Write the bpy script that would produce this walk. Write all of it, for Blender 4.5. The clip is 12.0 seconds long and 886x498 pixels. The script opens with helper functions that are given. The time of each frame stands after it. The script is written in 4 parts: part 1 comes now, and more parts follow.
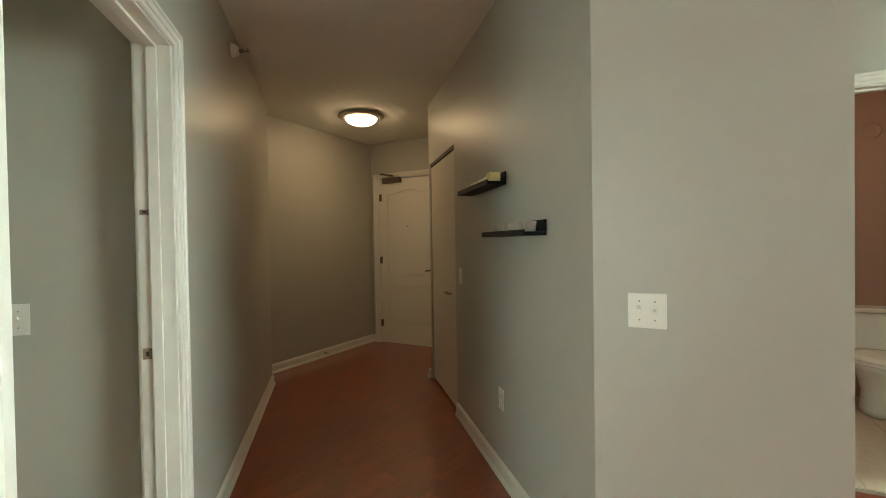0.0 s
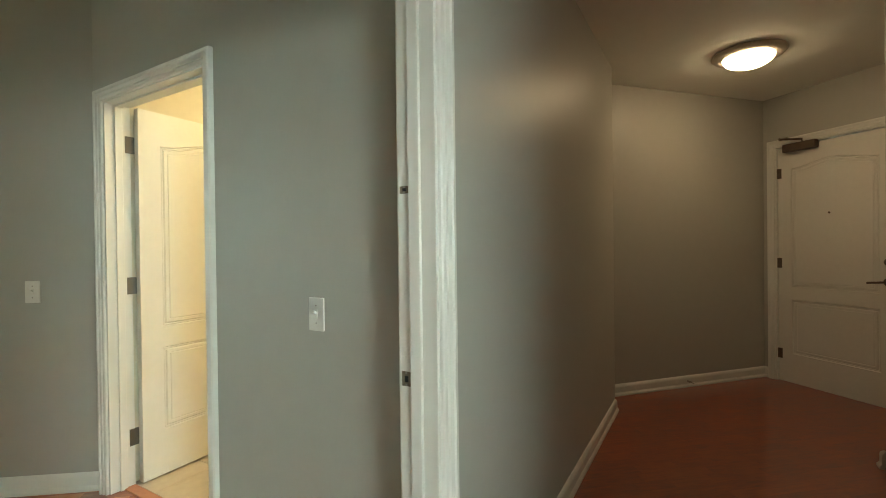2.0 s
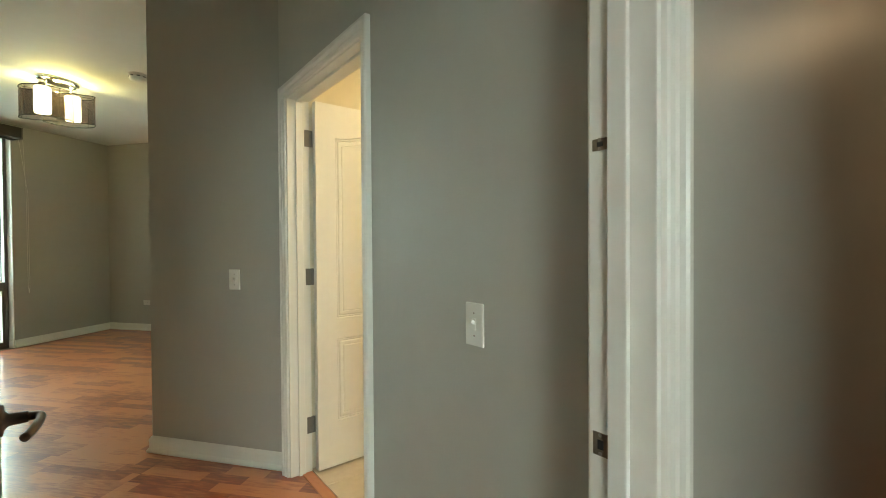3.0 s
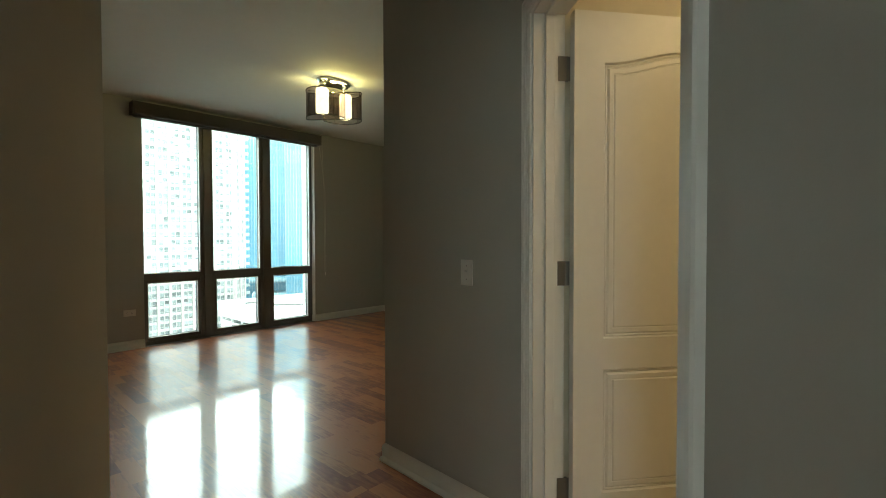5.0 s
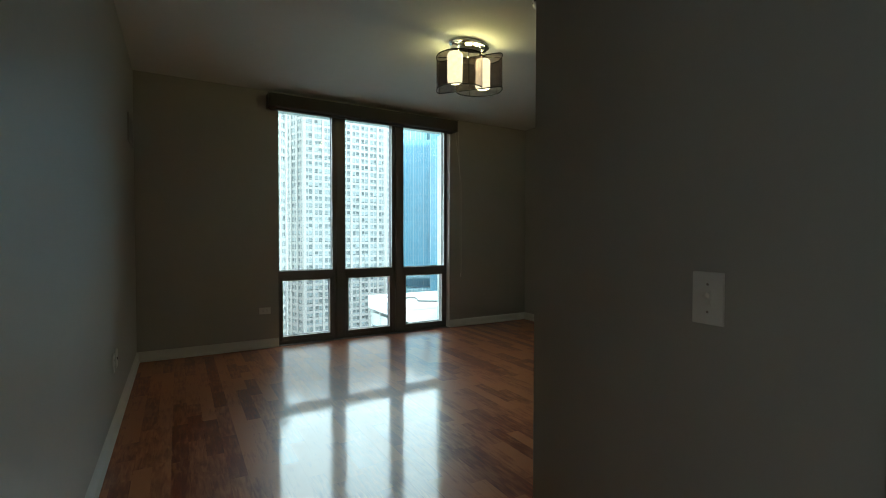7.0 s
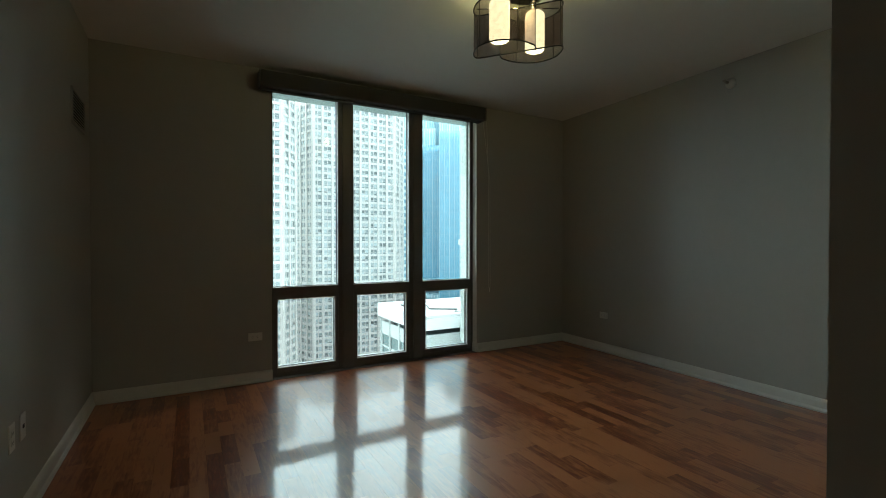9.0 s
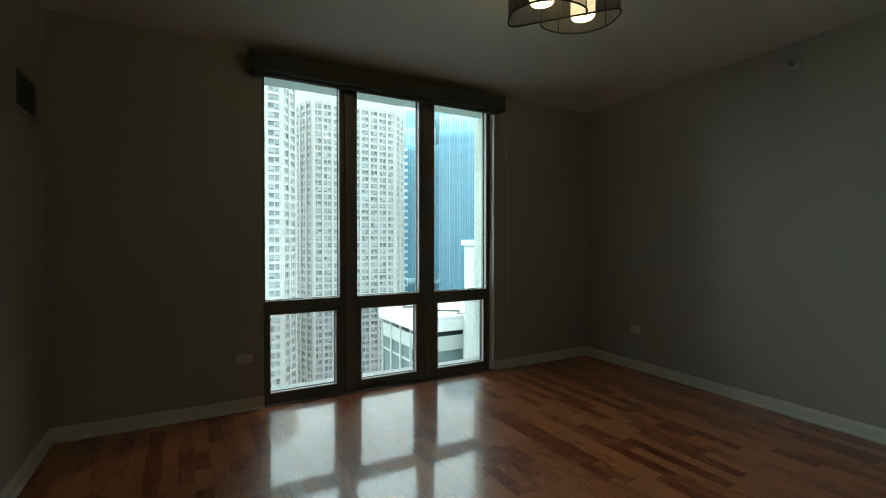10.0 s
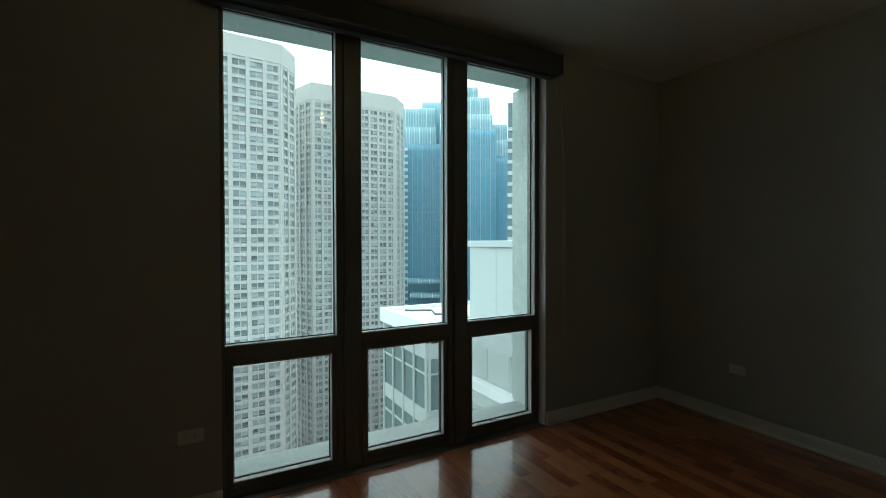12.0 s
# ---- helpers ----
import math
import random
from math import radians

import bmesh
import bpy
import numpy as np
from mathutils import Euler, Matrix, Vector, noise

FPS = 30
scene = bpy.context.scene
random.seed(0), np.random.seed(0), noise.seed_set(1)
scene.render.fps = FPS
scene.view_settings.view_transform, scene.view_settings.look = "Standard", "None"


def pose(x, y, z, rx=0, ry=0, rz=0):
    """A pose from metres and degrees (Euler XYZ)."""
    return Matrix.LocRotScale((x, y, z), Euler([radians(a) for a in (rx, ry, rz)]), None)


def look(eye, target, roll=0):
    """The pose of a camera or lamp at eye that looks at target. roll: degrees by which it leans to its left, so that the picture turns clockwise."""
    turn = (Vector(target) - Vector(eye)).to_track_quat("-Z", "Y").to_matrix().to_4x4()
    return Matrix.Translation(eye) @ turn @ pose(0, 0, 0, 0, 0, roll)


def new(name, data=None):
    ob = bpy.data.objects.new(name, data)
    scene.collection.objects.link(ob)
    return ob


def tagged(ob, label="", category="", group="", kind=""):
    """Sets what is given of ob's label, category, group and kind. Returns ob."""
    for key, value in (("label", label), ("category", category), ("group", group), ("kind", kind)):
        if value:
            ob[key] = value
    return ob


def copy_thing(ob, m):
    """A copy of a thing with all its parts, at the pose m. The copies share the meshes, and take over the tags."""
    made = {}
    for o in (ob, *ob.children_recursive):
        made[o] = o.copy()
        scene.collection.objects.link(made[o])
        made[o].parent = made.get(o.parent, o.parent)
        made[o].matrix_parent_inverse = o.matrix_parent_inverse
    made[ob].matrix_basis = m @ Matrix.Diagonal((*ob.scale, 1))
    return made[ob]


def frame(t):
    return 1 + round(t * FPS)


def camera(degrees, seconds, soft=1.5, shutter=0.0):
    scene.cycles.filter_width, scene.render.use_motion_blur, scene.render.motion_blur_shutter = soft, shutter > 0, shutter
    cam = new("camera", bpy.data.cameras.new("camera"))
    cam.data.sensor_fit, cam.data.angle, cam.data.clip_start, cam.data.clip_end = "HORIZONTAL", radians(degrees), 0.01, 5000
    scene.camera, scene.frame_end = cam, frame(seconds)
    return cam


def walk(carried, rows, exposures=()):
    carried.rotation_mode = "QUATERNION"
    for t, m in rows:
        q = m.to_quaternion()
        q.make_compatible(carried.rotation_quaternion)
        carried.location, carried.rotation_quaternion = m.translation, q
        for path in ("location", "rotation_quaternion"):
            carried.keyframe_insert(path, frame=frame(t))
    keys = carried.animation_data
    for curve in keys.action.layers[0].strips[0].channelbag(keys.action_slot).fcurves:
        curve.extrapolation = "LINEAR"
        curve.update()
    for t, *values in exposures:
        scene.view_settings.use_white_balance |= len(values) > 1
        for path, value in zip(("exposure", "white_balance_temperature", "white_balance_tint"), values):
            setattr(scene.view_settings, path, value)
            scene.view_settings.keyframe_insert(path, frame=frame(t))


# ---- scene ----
cam = camera(88.4, 12.0, soft=0.95)
PATH = [
    (0, (0.151, 0.174, 1.291), (0.596, 2.124, 1.261), -0.9),
    (0.5, (0.204, 0.385, 1.288), (0.29, 2.383, 1.262), -0.7),
    (1, (0.222, 0.582, 1.296), (-0.044, 2.564, 1.274), -0.6),
    (1.5, (0.227, 0.798, 1.298), (-0.421, 2.69, 1.275), -0.6),
    (2, (0.19, 1.008, 1.263), (-0.838, 2.724, 1.249), -0.7),
    (2.5, (0.075, 1.2, 1.263), (-1.265, 2.685, 1.242), -0.5),
    (3, (-0.072, 1.332, 1.251), (-1.67, 2.533, 1.223), -0.4),
    (3.5, (-0.244, 1.456, 1.229), (-2.04, 2.335, 1.196), -0.3),
    (5.5, (-1.09, 1.629, 1.183), (-3.089, 1.673, 1.136), -0.1),
    (6, (-1.318, 1.634, 1.165), (-3.313, 1.496, 1.119), -0.1),
    (6.5, (-1.555, 1.601, 1.169), (-3.532, 1.299, 1.123), -0.1),
    (7, (-1.768, 1.567, 1.18), (-3.728, 1.174, 1.13), 0.1),
    (9, (-2.63, 1.203, 1.214), (-4.583, 0.772, 1.187), 0.0),
    (9.5, (-2.871, 1.078, 1.258), (-4.824, 0.648, 1.228), 0.1),
    (10, (-3.117, 0.958, 1.273), (-5.07, 0.527, 1.244), 0.0),
    (10.5, (-3.373, 0.834, 1.31), (-5.326, 0.403, 1.281), -0.1),
    (11, (-3.656, 0.721, 1.314), (-5.609, 0.29, 1.283), -0.1),
    (11.5, (-3.935, 0.606, 1.325), (-5.888, 0.175, 1.294), -0.1),
    (12, (-4.215, 0.461, 1.355), (-6.168, 0.03, 1.324), -0.1),
]
EXPOSURES = [(0, 3.52, 6850, -10), (1, 3.5, 6800, -12), (2, 3.4, 6500, -11), (3.5, 2.95, 6700, -6), (5.5, 1.45, 6700, -2), (7, 1.0, 5950, 0), (9, 0.82, 6150, 0), (10.5, 0.32, 6300, -2), (12, -0.2, 6050, -3)]
walk(cam, [(t, look(eye, target, roll)) for t, eye, target, roll in PATH], EXPOSURES)

# ---- light ----
SKY, SIDE_LAMP, HALL_LAMP, BED_LAMP, BATH_LAMP = 0.12, 3.0, 3.1, 1.9, 12.0
world = bpy.data.worlds.new("overcast_sky")
scene.world = world
world.use_nodes = True
wn, wl = world.node_tree.nodes, world.node_tree.links
sky = wn.new("ShaderNodeTexSky")
sky.sky_type, sky.sun_disc = "NISHITA", False
sky.sun_elevation, sky.sun_rotation = radians(48), radians(120)
sky.air_density, sky.dust_density, sky.ozone_density = 1.0, 6.0, 1.0
cloud = wn.new("ShaderNodeMix")
cloud.data_type = "RGBA"
cloud.inputs["Factor"].default_value = 0.8
cloud.inputs["B"].default_value = (25.5, 28.0, 29.0, 1)
wl.new(sky.outputs["Color"], cloud.inputs["A"])
wl.new(cloud.outputs["Result"], wn["Background"].inputs["Color"])
wn["Background"].inputs["Strength"].default_value = SKY

sun = new("sun", bpy.data.lights.new("sun", "SUN"))
sun.data.energy, sun.data.angle, sun.data.color = 0.6, radians(25), (1, 0.97, 0.93)
sun.matrix_world = look((0, 0, 60), (25, -14, 33))


def area_lamp(name, eye, target, w, h, watts, color):
    lamp = new(name, bpy.data.lights.new(name, "AREA"))
    lamp.data.shape, lamp.data.size, lamp.data.size_y = "RECTANGLE", w, h
    lamp.data.energy, lamp.data.color = watts, color
    lamp.matrix_world = look(eye, target)
    return lamp


# daylight in the living room's window, beside the start of the walk
area_lamp("living_window_light", (3.29, -0.125, 1.6), (0, -0.125, 1.6), 1.2, 1.15, SIDE_LAMP, (0.90, 0.97, 1.0))

# bulbs of the bedroom's ceiling light, above its opal cylinders
bulb = new("bedroom_bulb", bpy.data.lights.new("bedroom_bulb", "POINT"))
bulb.data.energy, bulb.data.color, bulb.data.shadow_soft_size = 2.7, (1.0, 0.82, 0.30), 0.03
bulb.matrix_world = pose(-5.412, 1.047, 2.65)

# ---- materials ----


def material(name, color, rough=0.5, metal=0.0, scale=6.0, amount=0.06, bump=0.0, bump_scale=80.0, spec=0.5, island=0.0, vary=0.0):
    """A surface whose colour wanders at two scales, with fine relief. vary: by object, island: by loose piece."""
    m = bpy.data.materials.new(name)
    m.use_nodes = True
    n, l = m.node_tree.nodes, m.node_tree.links
    b = n["Principled BSDF"]
    b.inputs["Roughness"].default_value, b.inputs["Metallic"].default_value = rough, metal
    b.inputs["Specular IOR Level"].default_value = spec
    co = n.new("ShaderNodeTexCoord")
    big, fine = n.new("ShaderNodeTexNoise"), n.new("ShaderNodeTexNoise")
    big.inputs["Scale"].default_value, fine.inputs["Scale"].default_value = scale * 0.25, scale * 6
    big.inputs["Detail"].default_value = fine.inputs["Detail"].default_value = 4
    for t in (big, fine):
        l.new(co.outputs["Object"], t.inputs["Vector"])
    mix = n.new("ShaderNodeMath")
    mix.operation = "ADD"
    l.new(big.outputs["Fac"], mix.inputs[0])
    l.new(fine.outputs["Fac"], mix.inputs[1])
    last = mix.outputs[0]
    for share, node, out in ((vary, "ShaderNodeObjectInfo", "Random"), (island, "ShaderNodeNewGeometry", "Random Per Island")):
        if share:
            info, mad = n.new(node), n.new("ShaderNodeMath")
            mad.operation = "MULTIPLY_ADD"
            mad.inputs[1].default_value = share
            l.new(info.outputs[out], mad.inputs[0])
            l.new(last, mad.inputs[2])
            last = mad.outputs[0]
    ramp = n.new("ShaderNodeMapRange")
    ramp.inputs["From Min"].default_value, ramp.inputs["From Max"].default_value = 0.6, 1.4 + vary + island
    ramp.inputs["To Min"].default_value, ramp.inputs["To Max"].default_value = 1 - amount, 1 + amount
    l.new(last, ramp.inputs["Value"])
    mul = n.new("ShaderNodeVectorMath")
    mul.operation = "SCALE"
    mul.inputs[0].default_value = color
    l.new(ramp.outputs[0], mul.inputs["Scale"])
    l.new(mul.outputs[0], b.inputs["Base Color"])
    if bump:
        grain, bn = n.new("ShaderNodeTexNoise"), n.new("ShaderNodeBump")
        grain.inputs["Scale"].default_value, grain.inputs["Detail"].default_value = bump_scale, 3
        l.new(co.outputs["Object"], grain.inputs["Vector"])
        bn.inputs["Strength"].default_value, bn.inputs["Distance"].default_value = bump, 0.002
        l.new(grain.outputs["Fac"], bn.inputs["Height"])
        l.new(bn.outputs["Normal"], b.inputs["Normal"])
    return m


def glow(name, color, strength):
    m = bpy.data.materials.new(name)
    m.use_nodes = True
    b = m.node_tree.nodes["Principled BSDF"]
    b.inputs["Base Color"].default_value = (0.9, 0.88, 0.82, 1)
    b.inputs["Emission Color"].default_value, b.inputs["Emission Strength"].default_value = (*color, 1), strength
    return m


def clear_glass(name, tint, gloss):
    m = bpy.data.materials.new(name)
    m.use_nodes = True
    n, l = m.node_tree.nodes, m.node_tree.links
    n.remove(n["Principled BSDF"])
    see, shine, fres, mix = n.new("ShaderNodeBsdfTransparent"), n.new("ShaderNodeBsdfGlossy"), n.new("ShaderNodeFresnel"), n.new("ShaderNodeMixShader")
    see.inputs["Color"].default_value = (*tint, 1)
    shine.inputs["Roughness"].default_value = gloss
    fres.inputs["IOR"].default_value = 1.4
    l.new(fres.outputs[0], mix.inputs[0])
    l.new(see.outputs[0], mix.inputs[1])
    l.new(shine.outputs[0], mix.inputs[2])
    l.new(mix.outputs[0], n["Material Output"].inputs["Surface"])
    return m


def wood_floor(name, shift, tones, spread=0.5):
    """Glossy stained planks: long grain along the plank, tone by piece, a slightly wavy lacquer."""
    m = bpy.data.materials.new(name)
    m.use_nodes = True
    n, l = m.node_tree.nodes, m.node_tree.links
    b = n["Principled BSDF"]
    b.inputs["Coat Weight"].default_value, b.inputs["Coat Roughness"].default_value, b.inputs["Coat IOR"].default_value = 0.9, 0.06, 1.6
    b.inputs["Specular IOR Level"].default_value = 0.8
    info = n.new("ShaderNodeNewGeometry" if shift else "ShaderNodeObjectInfo")
    rnd = info.outputs["Random Per Island" if shift else "Random"]
    geo, turn = n.new("ShaderNodeNewGeometry"), n.new("ShaderNodeMapping")
    turn.inputs["Rotation"].default_value = (0, 0, radians(-41.5))
    l.new(geo.outputs["Position"], turn.inputs["Vector"])
    off = n.new("ShaderNodeVectorMath")
    off.operation = "MULTIPLY_ADD"
    off.inputs[1].default_value = (7.0, 13.0, 0)
    l.new(rnd, off.inputs[0])
    l.new(turn.outputs[0], off.inputs[2])
    grain_at = n.new("ShaderNodeMapping")
    grain_at.inputs["Scale"].default_value = (5.0, 34.0, 1)
    l.new(off.outputs[0], grain_at.inputs["Vector"])
    grain = n.new("ShaderNodeTexNoise")
    grain.inputs["Scale"].default_value, grain.inputs["Detail"].default_value, grain.inputs["Distortion"].default_value = 1.6, 6, 0.7
    l.new(grain_at.outputs[0], grain.inputs["Vector"])
    blot = n.new("ShaderNodeTexNoise")
    blot.inputs["Scale"].default_value, blot.inputs["Detail"].default_value = 7.0, 3
    l.new(off.outputs[0], blot.inputs["Vector"])
    tone = n.new("ShaderNodeMath")
    tone.operation = "MULTIPLY_ADD"
    tone.inputs[1].default_value = spread
    l.new(rnd, tone.inputs[0])
    l.new(grain.outputs["Fac"], tone.inputs[2])
    tone2 = n.new("ShaderNodeMath")
    tone2.operation = "MULTIPLY_ADD"
    tone2.inputs[1].default_value = 0.55
    l.new(blot.outputs["Fac"], tone2.inputs[0])
    l.new(tone.outputs[0], tone2.inputs[2])
    ramp = n.new("ShaderNodeValToRGB")
    ramp.color_ramp.elements[0].position, ramp.color_ramp.elements[1].position = 0.40, 0.95
    ramp.color_ramp.elements[0].color, ramp.color_ramp.elements[1].color = (*tones[0], 1), (*tones[2], 1)
    e = ramp.color_ramp.elements.new(0.66)
    e.color = (*tones[1], 1)
    half = n.new("ShaderNodeMath")
    half.operation = "MULTIPLY"
    half.inputs[1].default_value = 0.78
    l.new(tone2.outputs[0], half.inputs[0])
    l.new(half.outputs[0], ramp.inputs[0])
    l.new(ramp.outputs[0], b.inputs["Base Color"])
    rough = n.new("ShaderNodeMapRange")
    rough.inputs["To Min"].default_value, rough.inputs["To Max"].default_value = 0.22, 0.42
    l.new(half.outputs[0], rough.inputs["Value"])
    l.new(rough.outputs[0], b.inputs["Roughness"])
    bn, bn2 = n.new("ShaderNodeBump"), n.new("ShaderNodeBump")
    bn.inputs["Strength"].default_value, bn.inputs["Distance"].default_value = 0.08, 0.001
    l.new(grain.outputs["Fac"], bn.inputs["Height"])
    bn2.inputs["Strength"].default_value, bn2.inputs["Distance"].default_value = 0.12, 0.004
    wavy = n.new("ShaderNodeTexNoise")
    wavy.inputs["Scale"].default_value, wavy.inputs["Detail"].default_value = 9.0, 4
    l.new(turn.outputs[0], wavy.inputs["Vector"])
    ripple, streak, relief = n.new("ShaderNodeTexNoise"), n.new("ShaderNodeMapping"), n.new("ShaderNodeMath")
    streak.inputs["Scale"].default_value = (1.0, 2.6, 1)
    ripple.inputs["Scale"].default_value, ripple.inputs["Detail"].default_value, ripple.inputs["Distortion"].default_value = 26.0, 3, 1.2
    l.new(turn.outputs[0], streak.inputs["Vector"])
    l.new(streak.outputs[0], ripple.inputs["Vector"])
    relief.operation, relief.inputs[1].default_value = "MULTIPLY_ADD", 0.26
    l.new(ripple.outputs["Fac"], relief.inputs[0])
    l.new(wavy.outputs["Fac"], relief.inputs[2])
    l.new(relief.outputs[0], bn2.inputs["Height"])
    l.new(bn.outputs["Normal"], bn2.inputs["Normal"])
    l.new(bn2.outputs["Normal"], b.inputs["Normal"])
    l.new(bn2.outputs["Normal"], b.inputs["Coat Normal"])
    return m


PAINT = material("greige_wall_paint", (0.43, 0.42, 0.375), 0.42, scale=2.0, amount=0.025, bump=0.12, bump_scale=220, spec=0.45)
CEIL = material("white_ceiling_paint", (0.79, 0.80, 0.74), 0.8, scale=2.0, amount=0.02, bump=0.12, bump_scale=160)
TRIM = material("white_trim_enamel", (0.74, 0.73, 0.68), 0.32, scale=5, amount=0.015)
DOOR = material("white_door_enamel", (0.72, 0.70, 0.64), 0.38, scale=4, amount=0.03, bump=0.05, bump_scale=140)
CLOSET = material("greige_closet_door_enamel", (0.62, 0.57, 0.48), 0.4, scale=4, amount=0.03, bump=0.04)
PLATE = material("white_plate_plastic", (0.76, 0.75, 0.70), 0.3, scale=20, amount=0.02)
DARK = material("dark_slot", (0.02, 0.02, 0.02), 0.6, amount=0.1)
STEEL = material("satin_nickel", (0.36, 0.33, 0.29), 0.38, 1.0, scale=30, amount=0.08)
BRONZE = material("aged_bronze_metal", (0.16, 0.125, 0.10), 0.35, 1.0, scale=30, amount=0.12)
LAMPRING = material("tan_brushed_metal", (0.50, 0.45, 0.38), 0.45, 0.6, scale=30, amount=0.06)
STRIKE = material("aged_brass_strike", (0.24, 0.20, 0.15), 0.45, 0.8, scale=60, amount=0.15)
HINGE = material("dull_nickel_hinge", (0.19, 0.18, 0.17), 0.42, 1.0, scale=40, amount=0.1)
CHROME = material("polished_chrome", (0.7, 0.7, 0.7), 0.08, 1.0, amount=0.02)
BEAD = material("pale_grey_glazing_bead", (0.78, 0.79, 0.78), 0.35, scale=10, amount=0.05)
FRAME = material("dark_bronze_aluminium", (0.17, 0.16, 0.145), 0.42, 0.2, scale=12, amount=0.08, bump=0.03)
SHELFM = material("black_shelf_lacquer", (0.008, 0.008, 0.009), 0.5, scale=20, amount=0.15, spec=0.25)
SHADE = material("charcoal_shade_fabric", (0.07, 0.066, 0.062), 0.85, scale=20, amount=0.1, bump=0.3, bump_scale=600)
GLASS = clear_glass("window_glass", (0.93, 0.97, 0.96), 0.0)
# lower panes tinted darker to stand in for the deeper shade between the towers
SASHGLASS = clear_glass("view_dimming_sash_glass", (0.80, 0.82, 0.81), 0.0)
BEDTONES = ((0.13, 0.017, 0.003), (0.27, 0.053, 0.012), (0.53, 0.19, 0.068))
WOOD = wood_floor("stained_wood_plank", 0, BEDTONES, 0.62)
WOODREST = wood_floor("stained_wood_planks_joined", 1, BEDTONES, 0.62)
# same wood as the bedroom; the hall's dim warm light is in its tones
HALLWOOD = wood_floor("warm_lit_hall_planks", 1, ((0.14, 0.013, 0.002), (0.24, 0.031, 0.005), (0.34, 0.062, 0.012)), 0.25)
SUBFLOOR = material("dark_floor_joint", (0.03, 0.012, 0.008), 0.7)
TILE = material("cream_marble_tile", (0.62, 0.54, 0.44), 0.25, scale=3, amount=0.1, vary=0.2)
GROUT = material("tile_grout", (0.35, 0.31, 0.26), 0.9)
CONCRETE = material("weathered_concrete", (0.40, 0.43, 0.42), 0.9, scale=5, amount=0.22, bump=0.5, bump_scale=40)
SOFFIT = material("stained_pale_concrete", (0.60, 0.66, 0.63), 0.9, scale=5, amount=0.25, bump=0.5, bump_scale=40)
LAMPGLASS = glow("lit_hall_dome_glass", (1.0, 0.66, 0.42), HALL_LAMP)
BULBGLASS = glow("lit_opal_glass_cylinder", (1.0, 0.86, 0.48), BED_LAMP)
BATHGLASS = glow("lit_bath_globe_glass", (1.0, 0.72, 0.42), BATH_LAMP)
POWDERGLASS = glow("added_powder_globe_glass", (1.0, 0.74, 0.55), 2.6)
BROWN = material("terracotta_bath_wall_paint", (0.33, 0.19, 0.14), 0.5, scale=3, amount=0.05, bump=0.1, bump_scale=200)
CREAMWALL = material("cream_bath_wall_paint", (0.68, 0.62, 0.48), 0.5, scale=3, amount=0.04)
PORCELAIN = material("white_porcelain", (0.78, 0.74, 0.68), 0.12, amount=0.02)

# ---- mesh helpers ----
A = radians(131.5)
UX, UY, VX, VY = math.cos(A), math.sin(A), math.sin(A), -math.cos(A)
OX, OY = -5.37, -2.066
BED = Matrix(((UX, VX, 0, OX), (UY, VY, 0, OY), (0, 0, 1, 0), (0, 0, 0, 1)))  # bedroom: along the window wall, away from it, up


def bed(u, v):
    return (OX + u * UX + v * VX, OY + u * UY + v * VY)


def empty(name, label, category, m=None, group="", kind=""):
    ob = tagged(new(name), label, category, group, kind)
    if m is not None:
        ob.matrix_basis = m
    return ob


def finish(name, bm, mat, smooth=False):
    bmesh.ops.recalc_face_normals(bm, faces=bm.faces)
    if smooth:
        for f in bm.faces:
            f.smooth = True
    me = bpy.data.meshes.new(name)
    bm.to_mesh(me)
    bm.free()
    me.materials.append(mat)
    return new(name, me)


def part(name, bm, mat, parent=None, label="", smooth=False):
    ob = finish(name, bm, mat, smooth)
    ob.parent = parent
    return tagged(ob, label)


def box(bm, x0, y0, z0, x1, y1, z1, m=None, bevel=0.0):
    r = bmesh.ops.create_cube(bm, size=1)
    vs = r["verts"]
    t = Matrix.LocRotScale(((x0 + x1) / 2, (y0 + y1) / 2, (z0 + z1) / 2), None, (abs(x1 - x0), abs(y1 - y0), abs(z1 - z0)))
    bmesh.ops.transform(bm, matrix=t, verts=vs)
    if bevel:
        es = list({e for v in vs for e in v.link_edges})
        r2 = bmesh.ops.bevel(bm, geom=es, offset=bevel, segments=2, profile=0.5, affect="EDGES")
        vs = list({v for f in r2["faces"] for v in f.verts} | {v for v in vs if v.is_valid})
    if m is not None:
        bmesh.ops.transform(bm, matrix=m, verts=vs)
    return bm


def boxed(x0, y0, z0, x1, y1, z1, bevel=0.0, m=None):
    return box(bmesh.new(), x0, y0, z0, x1, y1, z1, m, bevel)


def lathe(profile, seg=32, m=None, bm=None):
    """Turns (radius, height) pairs round z."""
    bm = bm or bmesh.new()
    rings = []
    for r, z in profile:
        rings.append([bm.verts.new((r * math.cos(2 * math.pi * k / seg), r * math.sin(2 * math.pi * k / seg), z)) for k in range(seg)])
    for a, b in zip(rings, rings[1:]):
        for k in range(seg):
            bm.faces.new((a[k], a[(k + 1) % seg], b[(k + 1) % seg], b[k]))
    if profile[0][0] > 1e-5:
        bm.faces.new(rings[0][::-1])
    if profile[-1][0] > 1e-5:
        bm.faces.new(rings[-1])
    bmesh.ops.remove_doubles(bm, verts=bm.verts, dist=1e-6)
    if m is not None:
        bmesh.ops.transform(bm, matrix=m, verts=bm.verts)
    return bm


